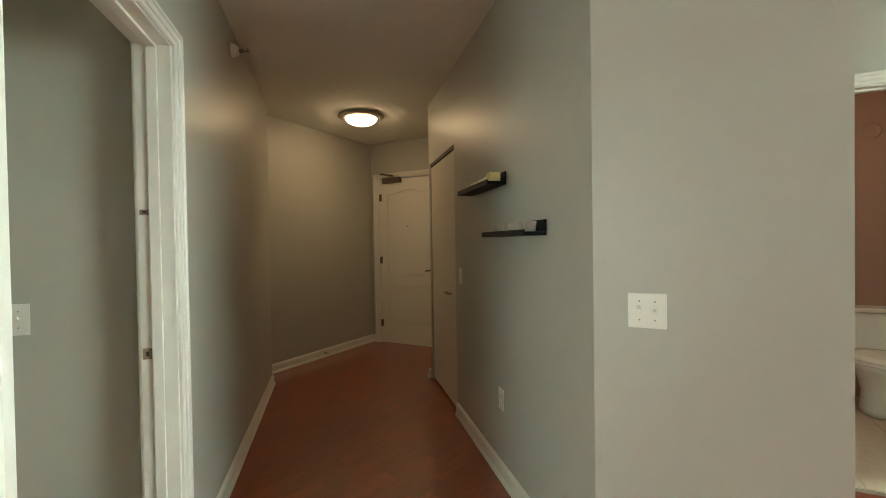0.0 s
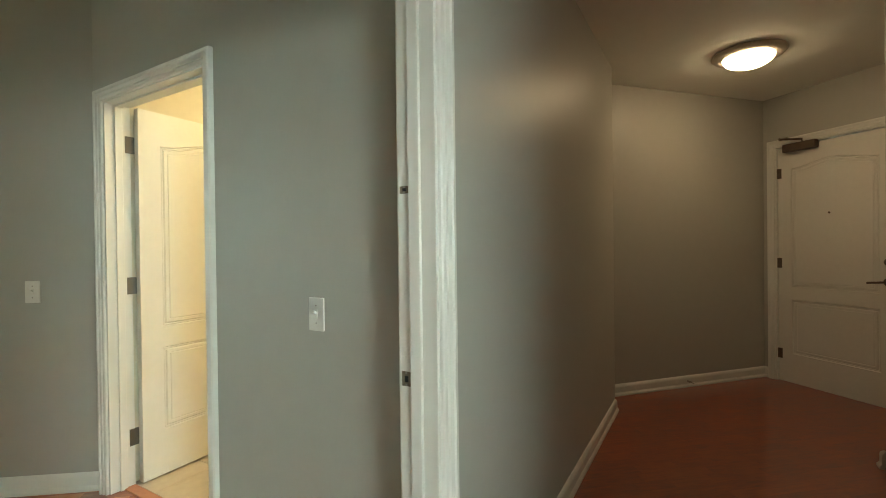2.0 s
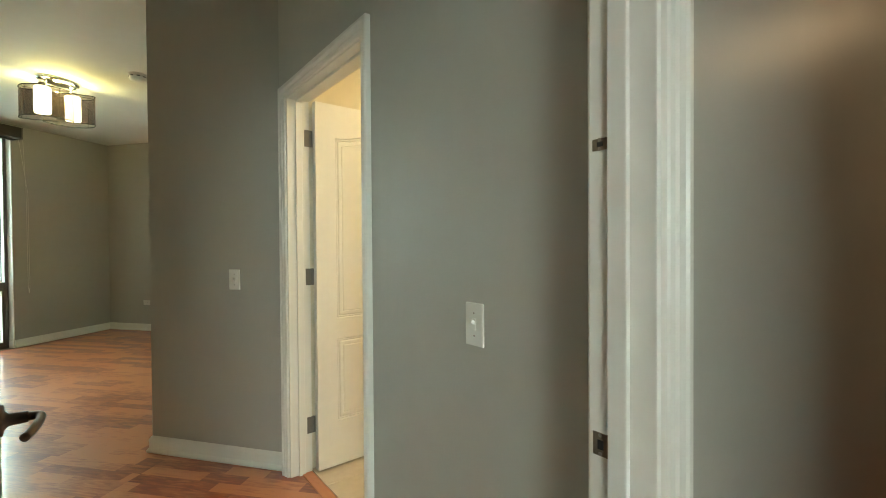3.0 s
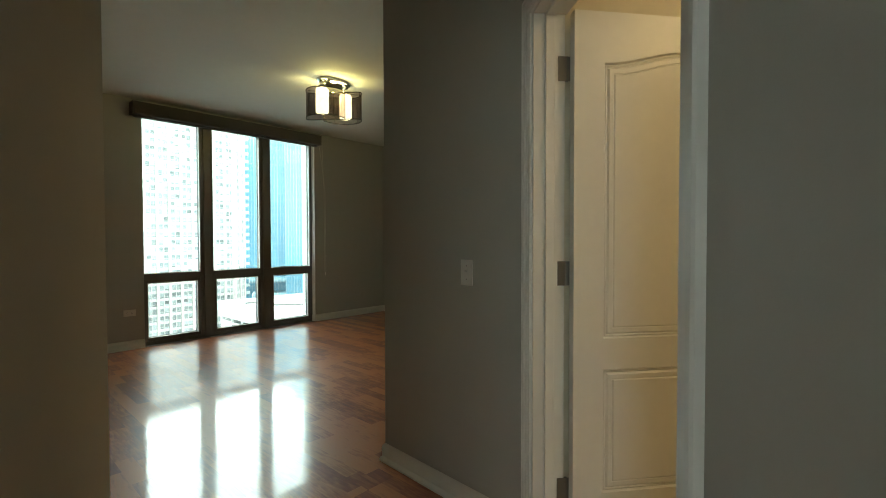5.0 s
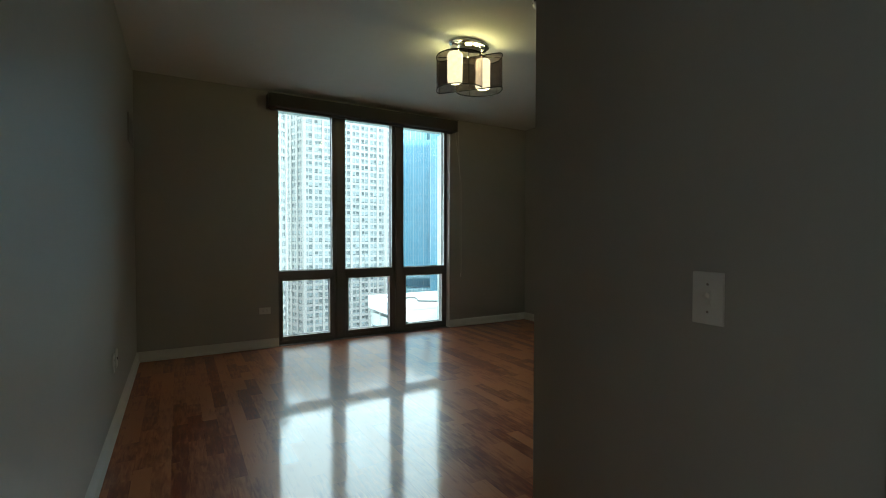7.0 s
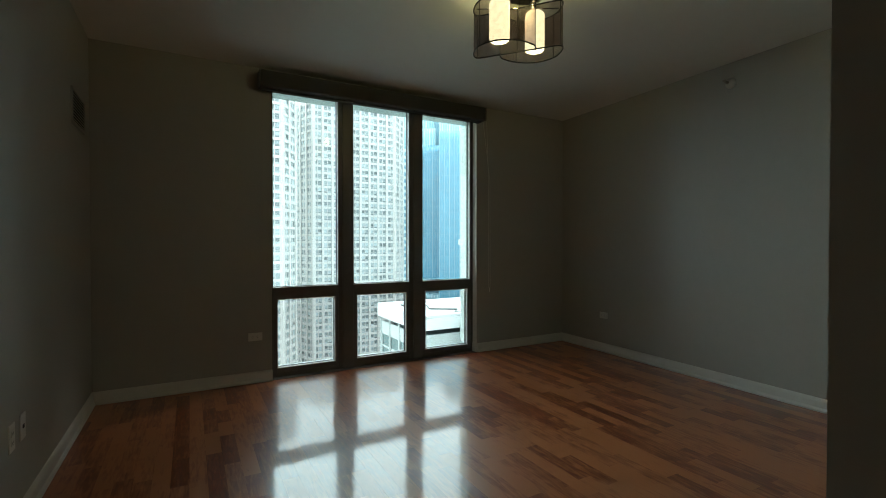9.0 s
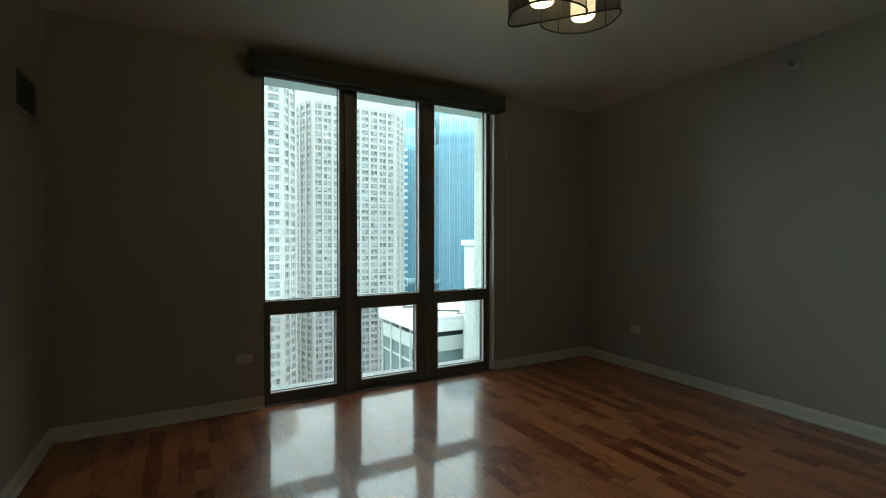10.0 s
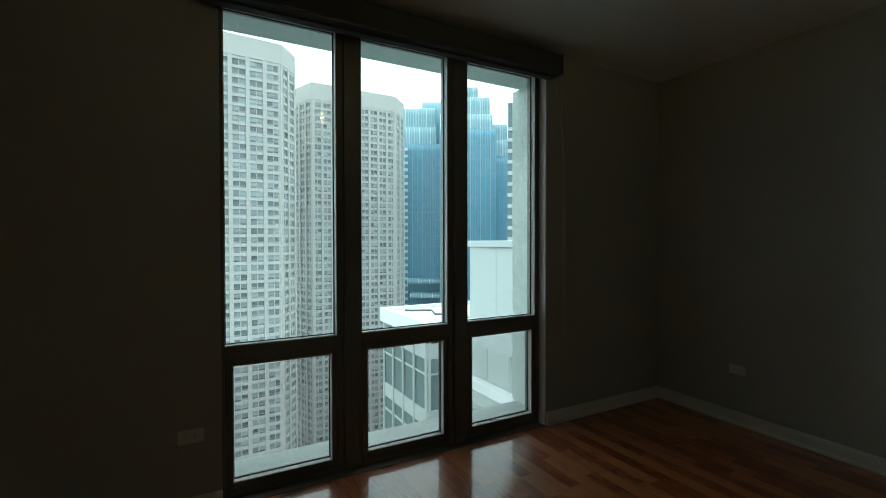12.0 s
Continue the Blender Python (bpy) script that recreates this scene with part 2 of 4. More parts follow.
def tube(points, radius, seg=8, closed=False):
    bm, rings = bmesh.new(), []
    pts = [Vector(p) for p in points]
    n = len(pts)
    for i, p in enumerate(pts):
        a = pts[(i - 1) % n] if closed or i else p
        b = pts[(i + 1) % n] if closed or i < n - 1 else p
        d = (b - a).normalized()
        side = d.cross(Vector((0, 0, 1)))
        side = side.normalized() if side.length > 1e-3 else Vector((1, 0, 0))
        up = side.cross(d)
        rings.append([bm.verts.new(p + radius * (math.cos(2 * math.pi * k / seg) * side + math.sin(2 * math.pi * k / seg) * up)) for k in range(seg)])
    for i in range(n if closed else n - 1):
        r, s2 = rings[i], rings[(i + 1) % n]
        for k in range(seg):
            bm.faces.new((r[k], r[(k + 1) % seg], s2[(k + 1) % seg], s2[k]))
    if not closed:
        bm.faces.new(rings[0][::-1])
        bm.faces.new(rings[-1])
    return bm


def smooth_path(pts, steps=8):
    out, n = [], len(pts)
    for i in range(n - 1):
        p0, p1, p2, p3 = (Vector(pts[max(0, min(n - 1, i + d))]) for d in (-1, 0, 1, 2))
        for k in range(steps):
            t = k / steps
            out.append(0.5 * (2 * p1 + (p2 - p0) * t + (2 * p0 - 5 * p1 + 4 * p2 - p3) * t * t + (3 * p1 - p0 - 3 * p2 + p3) * t ** 3))
    return out + [Vector(pts[-1])]


def run(p0, p1):
    """The frame of a wall's face: x along it from p0 to p1, y into the wall (to the left of the run), z up."""
    d = Vector((p1[0] - p0[0], p1[1] - p0[1], 0))
    return pose(p0[0], p0[1], 0, 0, 0, math.degrees(math.atan2(d.y, d.x))), d.length


def wall(name, p0, p1, height, thick=0.12, holes=(), mat=None, label="painted wall", ext0=0.0, ext1=0.0, z0=-0.05):
    """A wall whose face runs from p0 to p1 and whose body lies to the left of that run. holes: (s0, s1, z0, z1)."""
    m, length = run(p0, p1)
    bm, s = bmesh.new(), -ext0
    for a, b, lo, hi in sorted(holes):
        box(bm, s, 0, z0, a, thick, height)
        if lo > z0 + 0.06:
            box(bm, a, 0, z0, b, thick, lo)
        if hi < height:
            box(bm, a, 0, hi, b, thick, height)
        s = b
    box(bm, s, 0, z0, length + ext1, thick, height)
    ob = tagged(finish(name, bm, mat or PAINT), label, "wall", kind="structure")
    ob.matrix_basis = m
    return ob


def profile_strip(bm, length, outline, ext0=0.0, ext1=0.0, miter0=0.0, miter1=0.0):
    """Pulls a (y, z) outline along x; miter: how much further an end goes for each metre of -y."""
    rows = []
    for s, mi in ((-ext0, -miter0), (length + ext1, miter1)):
        rows.append([bm.verts.new((s + mi * -y, y, z)) for y, z in outline])
    n = len(outline)
    for k in range(n):
        bm.faces.new((rows[0][k], rows[0][(k + 1) % n], rows[1][(k + 1) % n], rows[1][k]))
    bm.faces.new(rows[0][::-1])
    bm.faces.new(rows[1])
    return bm


BASE = [(0.0, 0.002), (-0.024, 0.002), (-0.024, 0.014), (-0.018, 0.024), (-0.014, 0.03), (-0.014, 0.074), (-0.011, 0.084), (-0.006, 0.092), (0.0, 0.098)]


def baseboard(p0, p1, miter0=0.0, miter1=0.0):
    m, length = run(p0, p1)
    ob = finish("baseboard", profile_strip(bmesh.new(), length, BASE, miter0=miter0, miter1=miter1), TRIM)
    ob.matrix_basis = m
    return tagged(ob, "white moulded wooden baseboard along the wall", "baseboard", kind="structure")


T45, T0 = math.tan(radians(22.5)), 0.0
H, HH = 2.725, 2.58  # ceilings of the bedroom and of the hall

# ---- walls, ceilings ----
HL0, HL1 = (-0.4098, 0.4995), (-0.469, 4.6)  # face of the hall's left wall
P_END, P_BATH, K_BEND = (-3.321, 1.568), (-2.61, 2.125), (-1.81, 1.065)
L_COR, L_END, PW0, PW1 = (0.995, 1.575), (1.505, 1.123), (2.397, 2.131), (3.221, 1.402)  # walls set at an angle at the mouth of the hall
PWM = run(PW0, PW1)[0]  # small bathroom: along its doorway wall, into it, up


def pw(x, y):
    p = PWM @ Vector((x, y, 0))
    return (p.x, p.y)


wall("wall_window", bed(-0.014, -0.014), bed(4.684, -0.014), 2.75, 0.22, [(1.276, 3.428, 0.0, 2.62)], label="dim greige painted wall around the tall window", ext0=0.2, ext1=0.2)
wall("wall_bedroom_right", bed(4.684, -0.014), bed(4.544, 3.925), 2.75, ext1=0.1, label="greige painted bedroom wall, washed by daylight")
wall("wall_bedroom_back", bed(4.60, 3.925), bed(1.49, 3.925), 2.75, label="greige painted back wall of the bedroom")
wall("wall_diagonal", P_END, P_BATH, 2.75, label="greige painted diagonal wall beside the bathroom door")
wall("wall_bath_door", P_BATH, (-0.545, 2.125), 2.75, holes=[(0.10, 1.0, -0.05, 2.035)], ext0=0.05, label="greige painted wall with the bathroom doorway")
wall("wall_vestibule", (-0.54, 1.065), K_BEND, 2.75, label="greige painted wall behind the open door")
wall("wall_bedroom_left", K_BEND, bed(-0.014, -0.014), 2.75, label="greige painted long bedroom wall")
wall("wall_hall_left", HL0, HL1, 2.75, holes=[(0.61, 1.53, -0.05, 2.035)], label="greige painted hall wall with the bedroom doorway")
wall("wall_hall_return", (-0.60, 4.45), (-0.60, 5.0), 2.75, label="greige painted short return of the hall")
wall("wall_hall_diagonal", (-0.90, 4.556), (0.577, 6.226), 2.75, ext1=0.1, label="warm-lit greige painted diagonal wall of the entry")
wall("wall_entry", (0.577, 6.226), (1.85, 5.1), 2.75, holes=[(0.10, 1.02, -0.05, 2.135)], label="greige painted wall around the entry door")
wall("wall_closet_side", (1.85, 4.42), (1.115, 4.42), 2.75, label="greige painted wall beside the closet")
wall("wall_entry_side", (1.85, 5.2), (1.85, 4.42), 2.75, ext0=0.1, label="greige painted wall at the entry")
wall("wall_closet_front", (0.995, 4.42), (0.995, 3.4455), 2.75, 0.10, holes=[(0.04, 0.96, -0.05, 2.02)], label="greige painted wall over the closet door")
wall("wall_hall_right", (0.995, 3.445), L_COR, 2.75, label="greige painted hall wall with shelves and closet")
wall("wall_living", L_COR, L_END, 2.75, label="daylit greige painted wall with a double switch")
wall("wall_passage", L_END, PW0, 2.75, label="greige painted passage wall")
wall("wall_powder", PW0, PW1, 2.75, holes=[(0.1, 1.0, -0.05, 2.035)], ext0=0.72, ext1=0.62, label="greige painted wall with a doorway to a small bathroom")
wall("wall_living_east", PW1, (3.221, -4.2), 2.75, holes=[(0.9, 2.15, 1.0, 2.2)], label="greige painted living room wall with a window opening")
wall("wall_living_back", (3.34, -4.2), (-2.22, -4.2), 2.75, label="greige painted living room back wall")
# unseen; its window opening is placed here to bring daylight onto the shelf wall
wall("wall_living_west", (-2.1, -4.2), (-2.1, 0.38), 2.75, holes=[(1.5, 3.3, 0.7, 2.25)], ext1=0.12, label="unseen living room wall, its wide window opening added to light the hall")
wall("wall_living_nook", (-2.1, 0.38), (-0.42, 0.38), 2.75, label="greige painted end wall of the living room")
wall("wall_corridor", (0.5, 6.75), (2.2, 5.25), 2.75, ext0=0.3, ext1=0.3, label="plain wall of the corridor behind the entry door")
wall("wall_closet_back", (1.75, 3.2), (1.75, 4.42), 2.75, 0.1, label="wall at the back of the closet")

wall("wall_ensuite_left", (-2.53, 2.245), (-2.53, 4.4), 2.75, mat=CREAMWALL, label="cream painted bathroom wall in warm light")
wall("wall_ensuite_back", (-2.53, 4.4), (-0.8, 4.4), 2.75, mat=CREAMWALL, label="cream painted bathroom back wall")
wall("wall_ensuite_right", (-0.8, 4.4), (-0.8, 2.245), 2.75, mat=CREAMWALL, label="cream painted bathroom side wall")
wall("wall_powder_back", pw(-0.6, 1.85), pw(1.6, 1.85), 2.75, mat=BROWN, label="terracotta brown painted bathroom wall")
wall("wall_powder_left", pw(-0.6, 0.12), pw(-0.6, 1.85), 2.75, mat=BROWN, label="terracotta brown painted bathroom wall")
wall("wall_powder_right", pw(1.6, 1.85), pw(1.6, 0.12), 2.75, mat=BROWN, label="terracotta brown painted bathroom wall")
wall("wall_closet_south", (1.095, 3.3), (1.75, 3.3), 2.75, 0.1, label="wall at the side of the closet")



def slab(name, pts, z0, z1, mat, label, category):
    bm = bmesh.new()
    lo, hi = [bm.verts.new((x, y, z0)) for x, y in pts], [bm.verts.new((x, y, z1)) for x, y in pts]
    n = len(pts)
    bm.faces.new(lo[::-1])
    bm.faces.new(hi)
    for k in range(n):
        bm.faces.new((lo[k], lo[(k + 1) % n], hi[(k + 1) % n], hi[k]))
    return tagged(finish(name, bm, mat), label, category, kind="structure")


BEDPLAN = [bed(-0.1, -0.16), bed(-0.1, 4.75), (-0.52, 0.92), (-0.52, 2.19), (-2.66, 2.19), bed(1.4, 4.12), bed(4.78, 4.12), bed(4.78, -0.16)]
HALLPLAN = [(-0.52, 0.44), (-2.16, 0.44), (-2.16, -4.3), (3.28, -4.3), (3.28, 1.43), (2.43, 2.18), (1.9, 2.7), (1.9, 5.25), (0.62, 6.33), (-0.95, 4.6), (-0.52, 4.45)]
slab("ceiling", BEDPLAN, H, H + 0.1, CEIL, "white painted bedroom ceiling", "ceiling")
slab("ceiling", HALLPLAN, HH, HH + 0.1, CEIL, "white painted hall ceiling", "ceiling")
slab("ceiling", [(-2.7, 2.21), (-0.75, 2.21), (-0.75, 4.45), (-2.7, 4.45)], 2.5, 2.55, CREAMWALL, "cream bathroom ceiling in warm light", "ceiling")
slab("ceiling", [pw(-0.7, 0.06), pw(1.7, 0.06), pw(1.7, 2.5), pw(-0.7, 2.5)], 2.5, 2.55, CEIL, "bathroom ceiling", "ceiling")
floor_bed = slab("floor", BEDPLAN, -0.12, -0.012, SUBFLOOR, "glossy reddish-brown stained wood strip floor of the bedroom", "floor")
floor_hall = slab("floor", HALLPLAN, -0.12, -0.012, SUBFLOOR, "reddish-brown stained wood strip floor of the hall", "floor")
slab("floor", [(0.63, 6.34), (1.91, 5.26), (2.5, 5.2), (0.6, 6.9)], -0.12, -0.012, SUBFLOOR, "dark corridor floor behind the entry door", "floor")
slab("ceiling", [(0.63, 6.34), (1.91, 5.26), (2.5, 5.2), (0.6, 6.9)], 2.6, 2.7, CEIL, "corridor ceiling behind the entry door", "ceiling")
floor_bath = slab("floor", [(-2.7, 2.195), (-0.75, 2.195), (-0.75, 4.45), (-2.7, 4.45)], -0.12, -0.01, GROUT, "cream marble tile bathroom floor", "floor")
floor_powder = slab("floor", [pw(-0.7, 0.05), pw(1.7, 0.05), pw(1.7, 2.5), pw(-0.7, 2.5)], -0.12, -0.0105, GROUT, "cream marble tile floor of the small bathroom", "floor")

# baseboards
TS = math.tan(radians(45))
baseboard(bed(-0.014, -0.014), bed(1.262, -0.014), miter0=-TS)
baseboard(bed(3.414, -0.014), bed(4.684, -0.014), miter1=-TS)
baseboard(bed(4.684, -0.014), bed(4.544, 3.925), miter0=-TS)
baseboard(P_END, (-2.60, 2.135), miter0=TS)
baseboard(K_BEND, bed(-0.014, -0.014), miter0=math.tan(radians(20.5)), miter1=-TS)
baseboard((-0.545, 1.065), K_BEND, miter1=math.tan(radians(20.5)))
baseboard((-1.553, 2.125), (-0.555, 2.125))
baseboard((-0.433, 2.082), HL1, miter1=TS)
baseboard((-0.41, 0.5), (-0.418, 1.05))
baseboard((-0.88, 4.578), (0.577, 6.226), miter1=-TS)
baseboard((0.577, 6.226), (0.607, 6.2), miter0=-TS)
baseboard((1.3, 4.42), (0.98, 4.42), miter1=TS)
baseboard((0.98, 4.42), (0.98, 4.385), miter0=TS)
baseboard((0.995, 3.45), L_COR, miter1=math.tan(radians(24.25)))
baseboard(L_COR, L_END, miter0=math.tan(radians(24.25)), miter1=TS)
baseboard(L_END, PW0, miter0=TS, miter1=-TS)

# ---- doors ----


def arch(s, rise):
    return rise * 0.5 * (1 - math.cos(2 * math.pi * s))


def door_face(bm, w, h, y, out, panels):
    """One moulded face of a door in the plane y; out: -1 or 1. panels: (z0, z1, rise), low to high, sunk and raised again."""
    seg, x0, x1 = 16, 0.115, w - 0.115
    v = lambda x, z, d=0.0: bm.verts.new((x, y - out * d, z))

    def quad(a, b, c, d):
        bm.faces.new((a, b, c, d))

    for a, b in ((0, x0), (x1, w)):
        quad(v(a, 0), v(b, 0), v(b, h), v(a, h))
    low = 0.0
    xs = [x0 + (x1 - x0) * k / seg for k in range(seg + 1)]
    below = lambda k: 0.0
    for z0, z1, rise in panels:
        for k in range(seg):
            quad(v(xs[k], below(k)), v(xs[k + 1], below(k + 1)), v(xs[k + 1], z0), v(xs[k], z0))
        below = lambda k, z1=z1, rise=rise: z1 + arch(k / seg, rise)
    for k in range(seg):
        quad(v(xs[k], below(k)), v(xs[k + 1], below(k + 1)), v(xs[k + 1], h), v(xs[k], h))
    for z0, z1, rise in panels:
        loops = []
        for inset, depth in ((0, 0), (0.005, 0.009), (0.010, 0.006), (0.015, 0.0095), (0.022, 0.003), (0.036, 0.0025), (0.039, 0.005), (0.044, 0.0012)):
            pts = [v(x0 + inset + (x1 - x0 - 2 * inset) * k / seg, z0 + inset, depth) for k in range(seg + 1)]
            pts += [v(x0 + inset + (x1 - x0 - 2 * inset) * k / seg, z1 - inset + arch(k / seg, rise), depth) for k in range(seg, -1, -1)]
            loops.append(pts)
        for a, b in zip(loops, loops[1:]):
            for k in range(len(a)):
                quad(a[k], a[(k + 1) % len(a)], b[(k + 1) % len(a)], b[k])
        last, n = loops[-1], seg + 1
        for k in range(seg):
            quad(last[k], last[k + 1], last[2 * n - 2 - k], last[2 * n - 1 - k])


def door_leaf(w, h, thick=0.036):
    """A two-panel moulded door: hinge edge at x = 0, faces at y = 0 and y = thick."""
    bm = bmesh.new()
    panels = [(0.25 * h / 2.03, 0.715 * h / 2.03, 0.0), (0.83 * h / 2.03, 1.845 * h / 2.03, 0.052)]
    door_face(bm, w, h, 0.0, -1, panels)
    door_face(bm, w, h, thick, 1, panels)
    for x0, z0, x1, z1 in ((0, 0, 0, h), (w, 0, w, h), (0, 0, w, 0), (0, h, w, h)):
        a = [bm.verts.new(p) for p in ((x0, 0, z0), (x1, 0, z1), (x1, thick, z1), (x0, thick, z0))]
        bm.faces.new(a)
    bmesh.ops.remove_doubles(bm, verts=bm.verts, dist=1e-5)
    return bm


CASING = [(0.0, 0.0), (0.0, 0.009), (0.004, 0.013), (0.018, 0.0135), (0.021, 0.0185), (0.038, 0.020), (0.042, 0.025), (0.053, 0.025), (0.058, 0.020), (0.058, 0.0)]  # across it, proud of the wall


def casing_side(z1, flip):
    """An upright casing: inner edge at x = 0, going to +x (or -x), face towards -y, mitred at the top."""
    bm, s = bmesh.new(), -1 if flip else 1
    lo = [bm.verts.new((s * a, -p, 0.0)) for a, p in CASING]
    hi = [bm.verts.new((s * a, -p, z1 + a)) for a, p in CASING]
    for k in range(len(CASING) - 1):
        bm.faces.new((lo[k], lo[k + 1], hi[k + 1], hi[k]))
    bm.faces.new(lo)
    return bm


def casing_head(w, z1):
    bm = bmesh.new()
    le = [bm.verts.new((-a, -p, z1 + a)) for a, p in CASING]
    ri = [bm.verts.new((w + a, -p, z1 + a)) for a, p in CASING]
    for k in range(len(CASING) - 1):
        bm.faces.new((le[k], le[k + 1], ri[k + 1], ri[k]))
    return bm


def door_frame(name, m, w, h, depth, label, stop=0.07, sides=(True, True), casing_back=True, back_sides=(True, True)):
    """Jambs, stops and casings of a doorway whose face lies in y = 0 (body towards +y) and whose left edge is at x = 0."""
    d = empty(name, label, "door", m, kind="structure")
    part("jamb", boxed(0, 0.0, 0, 0.018, depth, h, 0.002), TRIM, d)
    part("jamb", boxed(w - 0.018, 0.0, 0, w, depth, h, 0.002), TRIM, d)
    part("head_jamb", boxed(0.018, 0.0, h - 0.018, w - 0.018, depth, h, 0.002), TRIM, d)
    part("door_stop", boxed(0.018, stop - 0.034, 0, 0.03, stop, h - 0.018, 0.002), TRIM, d)
    part("door_stop", boxed(w - 0.03, stop - 0.034, 0, w - 0.018, stop, h - 0.018, 0.002), TRIM, d)
    part("door_stop", boxed(0.03, stop - 0.034, h - 0.03, w - 0.03, stop, h - 0.018, 0.002), TRIM, d)
    for back in ((False, True) if casing_back else (False,)):
        t = pose(w, depth, 0, 0, 0, 180) if back else pose(0, 0, 0)
        for i, (bm, at) in enumerate(((casing_side(h - 0.012, True), 0.006), (casing_side(h - 0.012, False), w - 0.006))):
            if not (back_sides[1 - i] if back else sides[i]):
                bm.free()
                continue
            bmesh.ops.transform(bm, matrix=t @ pose(at, 0, 0), verts=bm.verts)
            part("casing", bm, TRIM, d)
        bm = casing_head(w - 0.012, h - 0.012)
        bmesh.ops.transform(bm, matrix=t @ pose(0.006, 0, 0), verts=bm.verts)
        part("head_casing", bm, TRIM, d)
    return d


def hinge(parent, m, mat=HINGE, leaves=2):
    """Two leaves and a knuckle; the knuckle stands along z at the origin."""
    bm = bmesh.new()
    box(bm, -0.034, -0.003, -0.045, 0.0, 0.0, 0.045, bevel=0.0012)
    if leaves == 2:
        box(bm, 0.0, -0.003, -0.045, 0.034, 0.0, 0.045, bevel=0.0012)
    for k in range(5):
        r = bmesh.ops.create_cone(bm, cap_ends=True, segments=12, radius1=0.0065, radius2=0.0065, depth=0.0168)
        bmesh.ops.transform(bm, matrix=pose(0, -0.005, -0.036 + 0.018 * k), verts=r["verts"])
    ob = part("hinge", bm, mat, parent, "satin nickel butt hinge")
    ob.matrix_basis = m
    return ob


def lever(parent, m):
    """A lever handle on the plane y = 0, standing out to -y, its grip going to +x and then down."""
    hd = part("door_handle", lathe([(0.0, 0.0), (0.032, 0.0), (0.034, 0.004), (0.031, 0.011), (0.02, 0.013), (0.013, 0.02), (0.0115, 0.05), (0.0, 0.05)], 28, pose(0, 0, 0, 90, 0, 0)), BRONZE, parent, "aged bronze lever handle", smooth=True)
    hd.matrix_basis = m
    pts = [(0.0, -0.045, 0.0), (0.002, -0.062, 0.001), (0.012, -0.07, 0.001), (0.03, -0.0705, -0.001), (0.055, -0.068, -0.003), (0.085, -0.062, -0.006), (0.108, -0.054, -0.009)]
    part("grip", tube(smooth_path(pts, 4), 0.0085, 10), BRONZE, hd, smooth=True)
    return hd


# bedroom doorway from the hall, and its door standing open at a right angle
m = run(HL0, HL1)[0] @ pose(0.61, 0, 0)
door_1 = door_frame("door_1", m, 0.92, 2.035, 0.12, "white moulded bedroom door standing open in a white frame", stop=0.078)
for z, tall in ((0.905, 0.04), (1.415, 0.02)):
    st = part("strike_plate", boxed(0.8995, 0.083, z - tall / 2, 0.9018, 0.112, z + tall / 2, 0.001), STRIKE, door_1, "aged bronze strike plate")
    for q in (-1, 1):
        part("screw", lathe([(0, 0), (0.0035, 0), (0.003, 0.001), (0, 0.0012)], 10, pose(0.8995, 0.0975, z + q * tall * 0.4, 0, -90, 0)), STEEL, st)
    part("slot", boxed(0.8985, 0.091, z - tall / 5, 0.8995, 0.102, z + tall / 5), DARK, st)
leaf = part("door_leaf", door_leaf(0.835, 2.005), DOOR, door_1)
leaf.matrix_basis = m.inverted() @ pose(-0.565, 1.158, 0.012, 0, 0, 180)
lever(leaf, pose(0.775, 0.036, 0.885, 0, 0, 0) @ Matrix.Diagonal((-1, -1, 1, 1)))
lever(leaf, pose(0.775, 0.0, 0.885) @ Matrix.Diagonal((-1, 1, 1, 1)))
for z in (0.2, 1.03, 1.83):
    hinge(door_1, m.inverted() @ pose(-0.549, 1.1765, z, 0, 0, 90), leaves=1)

# doorway of the bathroom, its door open inwards
m, _ = run((-2.51, 2.125), (-1.61, 2.125))
door_2 = door_frame("door_2", m, 0.90, 2.035, 0.12, "white moulded bathroom door standing open in a white frame", stop=0.078, back_sides=(False, True))
leaf = part("door_leaf", door_leaf(0.86, 2.005), DOOR, door_2)
leaf.matrix_basis = m.inverted() @ pose(-2.4505, 2.264, 0.012, 0, 0, 92.2)
for z in (0.26, 1.07, 1.82):
    hinge(door_2, m.inverted() @ pose(-2.489, 2.252, z, 0, 0, -90) @ pose(0, 0, 0))
lever(leaf, pose(0.80, 0.0, 0.945) @ Matrix.Diagonal((-1, 1, 1, 1)))
part("threshold", boxed(0.018, 0.062, -0.012, 0.882, 0.118, 0.006, 0.003), WOOD, door_2, "reddish wood threshold strip")

# entry door, shut, with a closer
m, _ = run((0.577, 6.226), (1.85, 5.1))
md = m @ pose(0.10, 0, 0)
door_3 = door_frame("door_3", md, 0.92, 2.135, 0.12, "closed white moulded entry door with a closer", stop=0.10, casing_back=False)
leaf = part("door_leaf", door_leaf(0.878, 2.10), DOOR, door_3)
leaf.matrix_basis = pose(0.021, 0.022, 0.002)
for z in (0.25, 1.07, 1.88):
    hinge(door_3, pose(0.02, 0.02, z), BRONZE)
part("peephole", lathe([(0, 0), (0.009, 0), (0.009, 0.003), (0.004, 0.004), (0, 0.004)], 16, pose(0.44, 0.022, 1.5, 90, 0, 0)), BRONZE, door_3, "small bronze peephole")
lever(door_3, pose(0.84, 0.022, 0.95) @ Matrix.Diagonal((-1, 1, 1, 1)))
part("deadbolt", lathe([(0, 0), (0.028, 0), (0.028, 0.012), (0.02, 0.018), (0, 0.018)], 24, pose(0.84, 0.022, 1.10, 90, 0, 0)), BRONZE, door_3, "bronze deadbolt turn", smooth=True)
